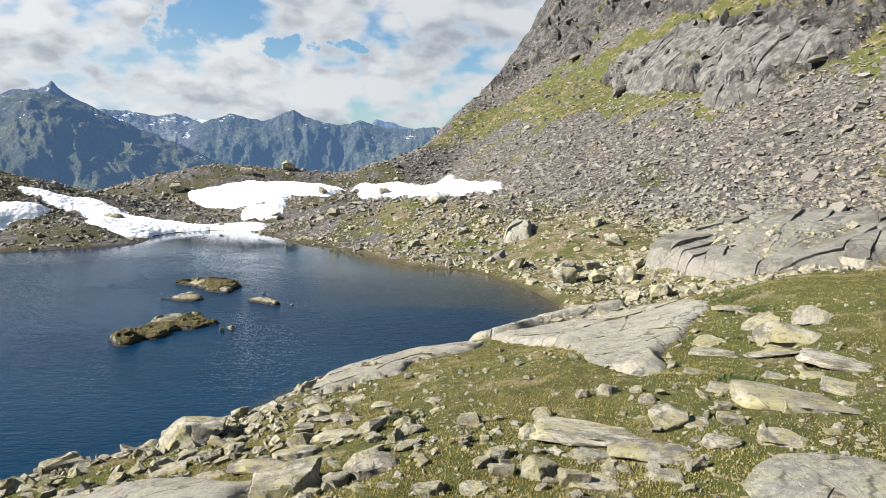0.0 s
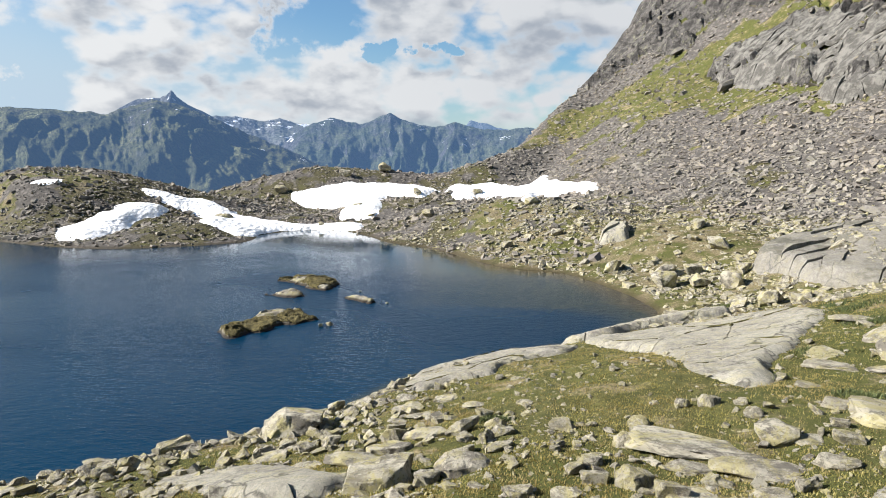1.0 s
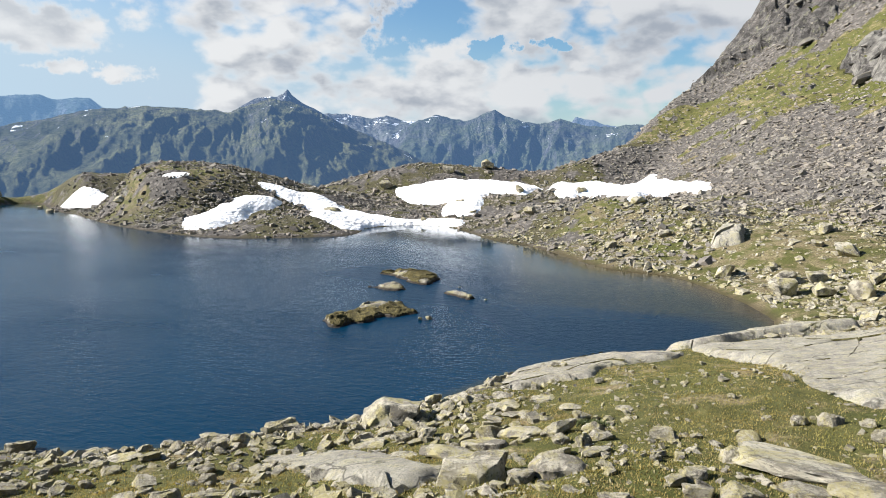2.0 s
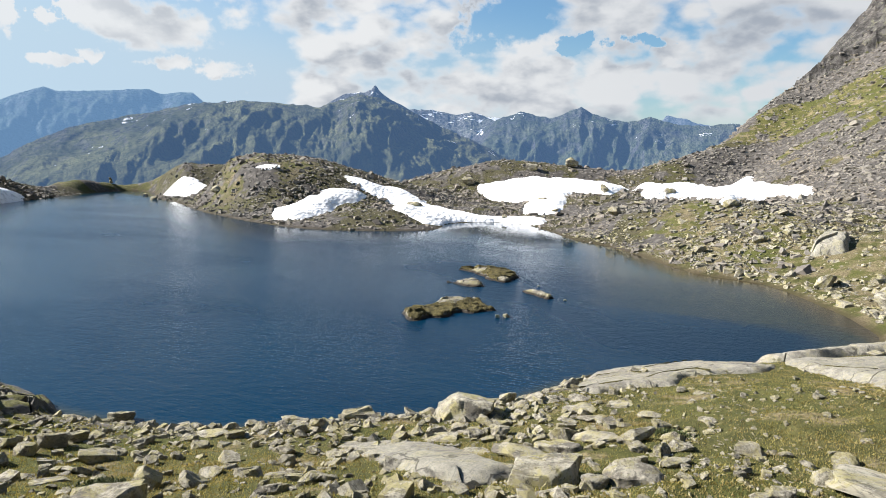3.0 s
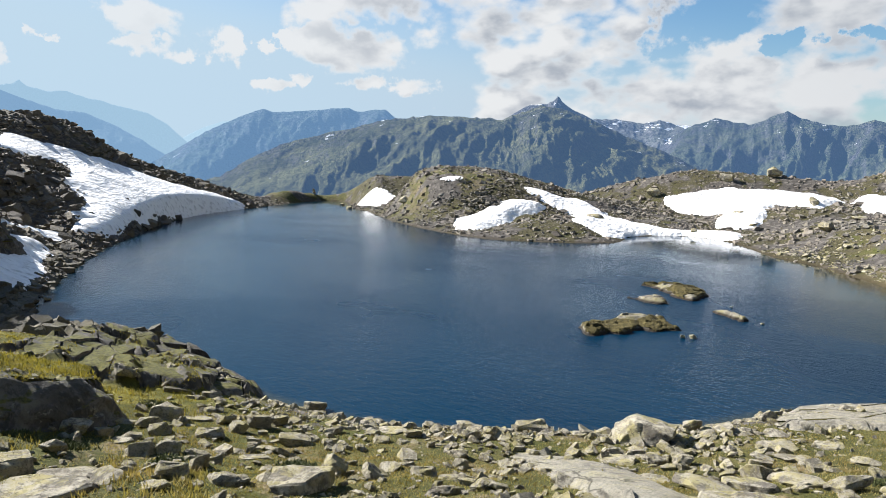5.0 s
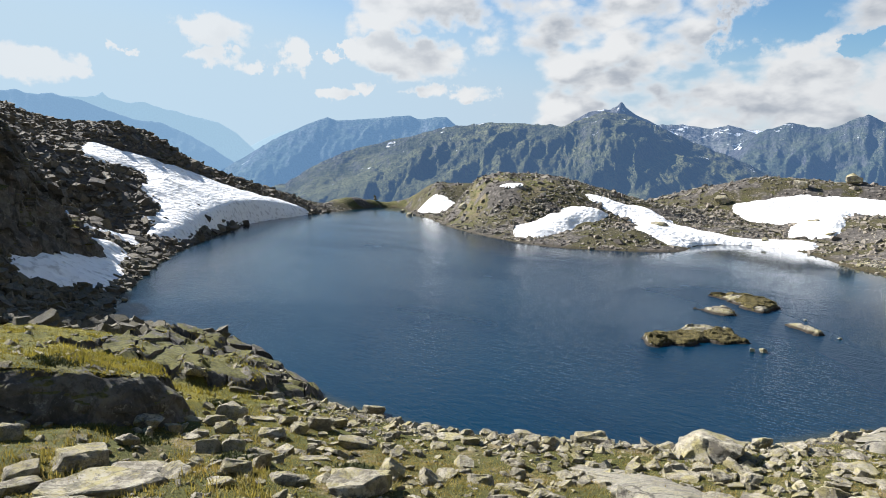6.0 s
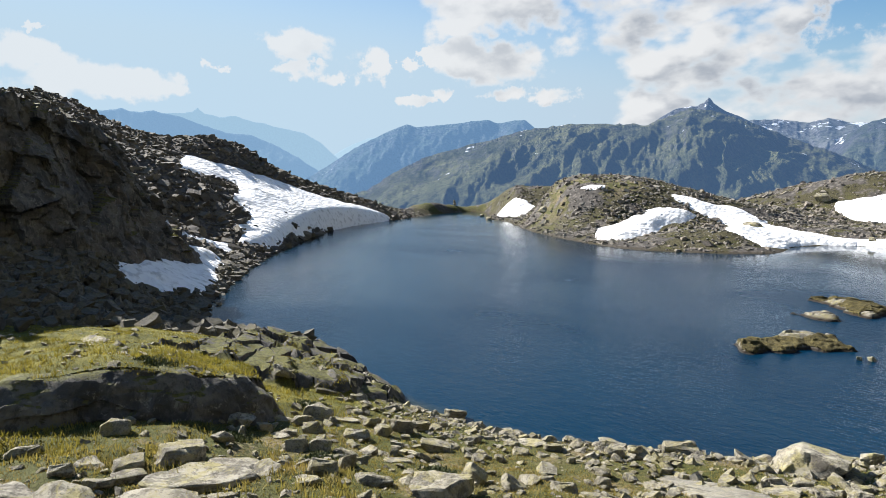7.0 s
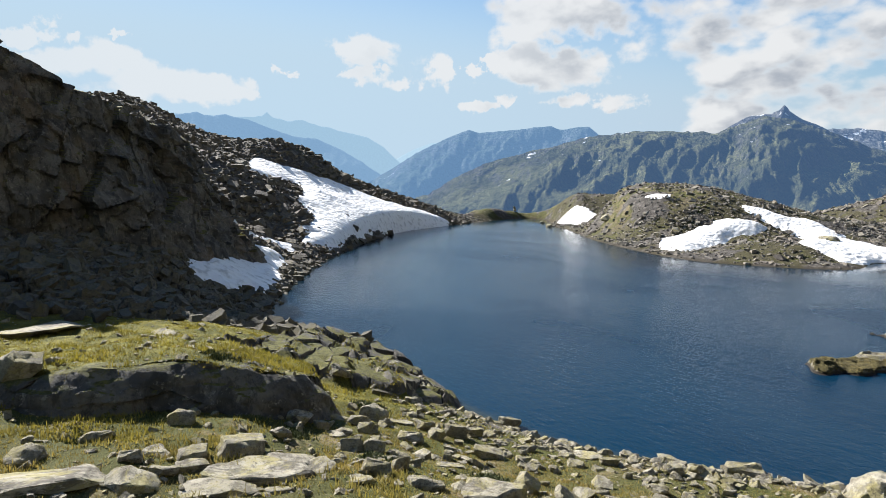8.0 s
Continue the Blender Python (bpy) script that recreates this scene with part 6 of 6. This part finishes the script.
def make_islet_turf():
    n = Nodes("islet_turf")
    mid, fine = n.noise(2.5, 5, 0.65), n.noise(14, 5, 0.7)
    c = n.mix(n.ramp(mid, 0.35, 0.65), (0.06, 0.05, 0.018), (0.15, 0.122, 0.045))
    c = n.mix(n.calc("MULTIPLY", n.ramp(fine, 0.46, 0.62), 0.75), c, (0.028, 0.026, 0.012))
    return n.surface(c, 0.95, n.bump(n.calc("ADD", mid, fine), 1.0, 0.2))


M_ISLET, M_ISLET_TURF = make_islet_rock(), make_islet_turf()


def islet(outline, humps, label, seed, turfy=0.6):
    line = spline(outline, 6)
    lo, hi, cell = line.min(0) - 0.5, line.max(0) + 0.5, 0.07
    Y, X = np.meshgrid(np.arange(lo[1], hi[1], cell), np.arange(lo[0], hi[0], cell), indexing="ij")
    x, y = X.ravel(), Y.ravel()
    inside = -outside(x, y, line) + 0.35 * fbm(x, y, 1.1, 5, seed)
    z = 0.24 * np.tanh(inside / 0.2) - 0.02 + 0.22 * fbm(x, y, 0.8, 5, seed + 2) * step(inside, -0.1, 0.2) + 0.28 * facets(x + 0.15 * fbm(x, y, 0.6, 3, seed + 4), y, 0.8, 25, 1.8, seed + 6, 0.5) * step(inside, -0.2, 0.3)
    stone = np.zeros(x.shape)
    for hx, hy, a, b, turn, top, bare in humps:
        c, s = math.cos(radians(turn)), math.sin(radians(turn))
        u, v = ((x - hx) * c + (y - hy) * s) / a, (-(x - hx) * s + (y - hy) * c) / b
        k = np.exp(-(u * u + v * v) ** 1.6)
        z = z + top * k * step(inside, -0.1, 0.3)
        stone = np.maximum(stone, bare * step(k, 0.35, 0.6))
    z = np.where(z > 0, z * 0.78, z)
    turf = np.clip(turfy * step(inside, 0.0, 0.25) - stone, 0, 1) + 0.35 * fbm(x, y, 0.9, 4, seed + 8)
    middle = line.mean(0)
    base = tagged(new("islet"), label, "islet", "islets in the lake")
    base.location = (middle[0], middle[1], 0)
    shift = np.array([middle[0], middle[1], 0])
    tuft = z + 0.09 * np.tanh((turf - 0.42) * 4) + 0.05 * fbm(x, y, 0.25, 3, seed + 9)
    for name, top, keep, material in (("rock", z, inside > -0.5, M_ISLET), ("turf", tuft, turf > 0.36, M_ISLET_TURF)):
        me = grid_mesh(name, np.stack([x, y, top], 1) - shift, *X.shape, keep=keep, attrs={"high": top})
        me.set_sharp_from_angle(angle=radians(40))
        me.materials.append(material)
        tagged(new(name, me), "brown-green turf cap" if name == "turf" else "bare grey rock with a dark wet rim").parent = base


islet([(-19.0, 34.9), (-18.1, 33.8), (-17.2, 33.8), (-17.0, 34.9), (-16.5, 34.9), (-16.0, 35.6), (-15.8, 36.8), (-14.9, 36.8), (-14.2, 37.8), (-13.7, 38.5), (-13.6, 38.6), (-14.8, 39.2), (-15.6, 40.4), (-16.6, 39.7), (-18.0, 38.0), (-18.2, 36.7), (-19.0, 36.2), (-18.8, 34.5)],
      [(-17.8, 34.6, 0.8, 0.8, 0, 0.35, 0.0), (-17.3, 38.6, 1.3, 0.8, 30, 0.5, 1.0), (-16.3, 40.2, 0.8, 0.5, 20, 0.4, 1.0)],
      "long islet with brown turf and pale rock humps", 61, 0.95)
islet([(-20.7, 45.6), (-19.9, 45.4), (-18.6, 44.8), (-17.5, 45.2), (-17.4, 45.5), (-18.4, 46.5), (-19.4, 46.2), (-20.1, 45.5)],
      [(-18.6, 45.8, 0.9, 0.8, 0, 0.35, 1.0), (-19.9, 45.5, 1.2, 0.5, 10, 0.12, 1.0)], "bare pale rock islet with a rounded hump", 62, 0.3)
islet([(-22.4, 51.3), (-21.0, 50.8), (-19.4, 49.6), (-17.7, 48.1), (-16.5, 47.8), (-16.2, 49.8), (-16.2, 50.4), (-17.3, 52.3), (-19.1, 53.1), (-20.1, 53.1), (-21.6, 52.2)],
      [(-19.9, 50.6, 1.0, 0.6, 0, 0.25, 1.0), (-18.3, 50.6, 1.6, 1.2, -10, 0.3, 0.0), (-16.6, 48.2, 0.8, 0.5, 0, 0.15, 1.0)], "low islet with brown turf between rocks", 63, 0.9)
islet([(-14.3, 45.2), (-13.5, 44.5), (-12.5, 43.7), (-11.7, 43.3), (-11.3, 44.0), (-11.2, 43.8), (-11.9, 44.4), (-12.7, 44.7), (-13.6, 44.9)],
      [(-12.4, 44.3, 1.0, 0.6, -35, 0.35, 1.0), (-11.6, 43.9, 0.5, 0.4, 0, 0.15, 0.3)], "small elongated rock islet", 64, 0.5)
rng_islet = random.Random(12)
for ix, iy, isz in ((-12.7, 37.2, 0.55), (-13.2, 36.9, 0.4), (-17.0, 49.3, 0.5), (-18.0, 45.9, 0.5), (-13.6, 47.4, 0.22), (-10.6, 43.6, 0.25), (-52.2, 15.6, 0.6), (-124, 104.5, 1.3), (-112, 96.5, 1.6)):
    stone_ob = lay("stone", rng_islet.choice(BLOCKS), ix, iy, isz, rng_islet, "dark wet stone standing in the lake", "stones standing in the lake")
    stone_ob.location.z = 0.12 * isz


# ---- cairn on the far sill ----
def cairn():
    rng = random.Random(5)
    x, y = -148.0, 114.0
    z = float(ground_at(x, y)[0])
    base = tagged(new("cairn"), "small grey stone cairn on the sill of the lake", "cairn")
    base.location = (x, y, z)
    top = 0.0
    for i in range(6):
        w = 1.1 - 0.13 * i
        ob = new("stone", BLOCKS[i % len(BLOCKS)])
        ob.parent = base
        ob.matrix_basis = Matrix.Translation((rng.uniform(-0.1, 0.1), rng.uniform(-0.1, 0.1), top + 0.2 * w)) @ pose(0, 0, 0, 0, 0, rng.uniform(0, 360)) @ Matrix.Diagonal((w, w, w, 1))
        top += 0.32 * w


cairn()


# ---- turf ----
def make_blades():
    n = Nodes("grass_blades")
    k = n.island()
    c = n.mix(n.ramp(k, 0.0, 1.0), (0.27, 0.25, 0.075), (0.46, 0.40, 0.16))
    c = n.mix(n.ramp(n.noise(0.35, 4), 0.42, 0.62), c, (0.40, 0.32, 0.13))
    c = n.mix(n.calc("MULTIPLY", n.ramp(n.noise(1.3, 5, 0.7), 0.48, 0.62), 0.7), c, (0.42, 0.33, 0.18))
    c = n.mix(n.calc("MULTIPLY", n.ramp(n.noise(0.7, 5, 0.7, warp=0.4), 0.52, 0.64), 0.6), c, (0.17, 0.175, 0.05))
    side = n.nt.nodes.new("ShaderNodeSeparateXYZ")
    n.nt.links.new(n.co, side.inputs[0])
    c = n.mix(n.calc("MULTIPLY", n.ramp(side.outputs[0], -13.0, -21.0), 0.75), c, n.mix(n.ramp(n.noise(0.9, 5, 0.7), 0.42, 0.6), (0.20, 0.19, 0.032), (0.36, 0.32, 0.06)))
    c = n.mix(1.0, c, (0.74, 0.73, 0.74), "MULTIPLY")
    m = n.surface(c, 0.8, spec=0.15)
    thin, both = n.nt.nodes.new("ShaderNodeBsdfTranslucent"), n.nt.nodes.new("ShaderNodeMixShader")
    n.put(thin.inputs["Color"], n.mix(1.0, c, (1.0, 0.95, 0.55), "MULTIPLY"))
    both.inputs[0].default_value = 0.38
    n.nt.links.new(n.shader.outputs[0], both.inputs[1])
    n.nt.links.new(thin.outputs[0], both.inputs[2])
    n.nt.links.new(both.outputs[0], n.out.inputs[0])
    return m


M_BLADES = make_blades()


def turf(name, label, count, draw, tall, wide, seed, material=None):
    """Grass blades in tufts, each a narrow leaning blade."""
    rng = np.random.default_rng(seed)
    x, y = draw(rng, count)
    n, per = len(x), 4
    z = height(x, y)
    x, y, z = (np.repeat(v, per) for v in (x, y, z))
    m = n * per
    x, y = x + rng.normal(0, 0.06, m), y + rng.normal(0, 0.06, m)
    h, a, lean = tall * rng.uniform(0.5, 1.4, m), rng.uniform(0, 6.283, m), rng.uniform(0.1, 0.9, m)
    dx, dy, w = np.cos(a), np.sin(a), wide * rng.uniform(0.7, 1.4, m)
    low = np.stack([x, y, z - 0.02], 1)
    side = np.stack([-dy * w, dx * w, 0 * w], 1)
    tip = low + np.stack([dx * h * lean, dy * h * lean, h * (1.05 - 0.35 * lean)], 1)
    v = np.stack([low - side, low + side, tip], 1).reshape(-1, 3)
    f = np.arange(m * 3).reshape(-1, 3)
    me = bpy.data.meshes.new(name)
    me.vertices.add(len(v))
    me.vertices.foreach_set("co", v.astype(np.float32).ravel())
    me.loops.add(f.size)
    me.loops.foreach_set("vertex_index", f.astype(np.int32).ravel())
    me.polygons.add(len(f))
    me.polygons.foreach_set("loop_start", np.arange(0, f.size, 3, dtype=np.int32))
    me.update(calc_edges=True)
    me.materials.append(material or M_BLADES)
    tagged(new(name, me), label, "grass", kind="stuff")


def on_turf(x, y):
    sd = outside(x, y)
    return step(sd, 0.5, 2.5) * (0.35 + 0.65 * step(fbm(x, y, 2.4, 4, 71), -0.3, 0.1))


turf("grass", "short yellow-green alpine grass in tufts", 150000, sieve(polar(-38, 98, 9, 40, 1.0), on_turf), 0.062, 0.014, 91)
turf("grass", "longer green and yellow grass tufts on the western bank", 16000, sieve(polar(62, 98, 11, 34, 1.0), lambda x, y: on_turf(x, y) * step(fbm(x, y, 1.4, 4, 75), -0.05, 0.25)), 0.17, 0.017, 93)


# ---- dwarf shrubs ----
def make_shrub():
    n = Nodes("dwarf_shrub")
    c = n.mix(n.ramp(n.island(), 0.0, 1.0), (0.035, 0.05, 0.018), (0.11, 0.12, 0.04))
    return n.surface(c, 0.7, spec=0.2)


def shrub_places(rng, n):
    """Small low cushions between the rocks."""
    spots = [(13.2, 28.5, 0.9), (12.6, 25.6, 0.8), (9.4, 22.0, 0.6), (13.6, 31.0, 0.7), (9.8, 37.6, 0.7), (6.8, 19.4, 0.5), (8.0, 16.6, 0.45), (-1.2, 17.4, 0.4), (-16.9, 5.2, 0.6), (-18.6, 2.2, 0.7),
             (-18.3, 4.4, 0.6), (-17.4, 0.4, 0.6), (-14.6, 6.8, 0.4), (-12.8, 9.2, 0.4), (-21.2, 9.6, 0.6), (16.2, 33.5, 0.9), (19.5, 36.5, 1.1), (12.0, 40.5, 0.8), (-20.6, 4.2, 0.5), (-7.6, 14.9, 0.35)]
    k = rng.integers(0, len(spots), n)
    s = np.array(spots)[k]
    return s[:, 0] + rng.normal(0, 0.55, n) * s[:, 2], s[:, 1] + rng.normal(0, 0.4, n) * s[:, 2]


turf("dwarf_shrubs", "dark green dwarf shrubs in low cushions among the rocks", 8000, shrub_places, 0.11, 0.022, 92, make_shrub())
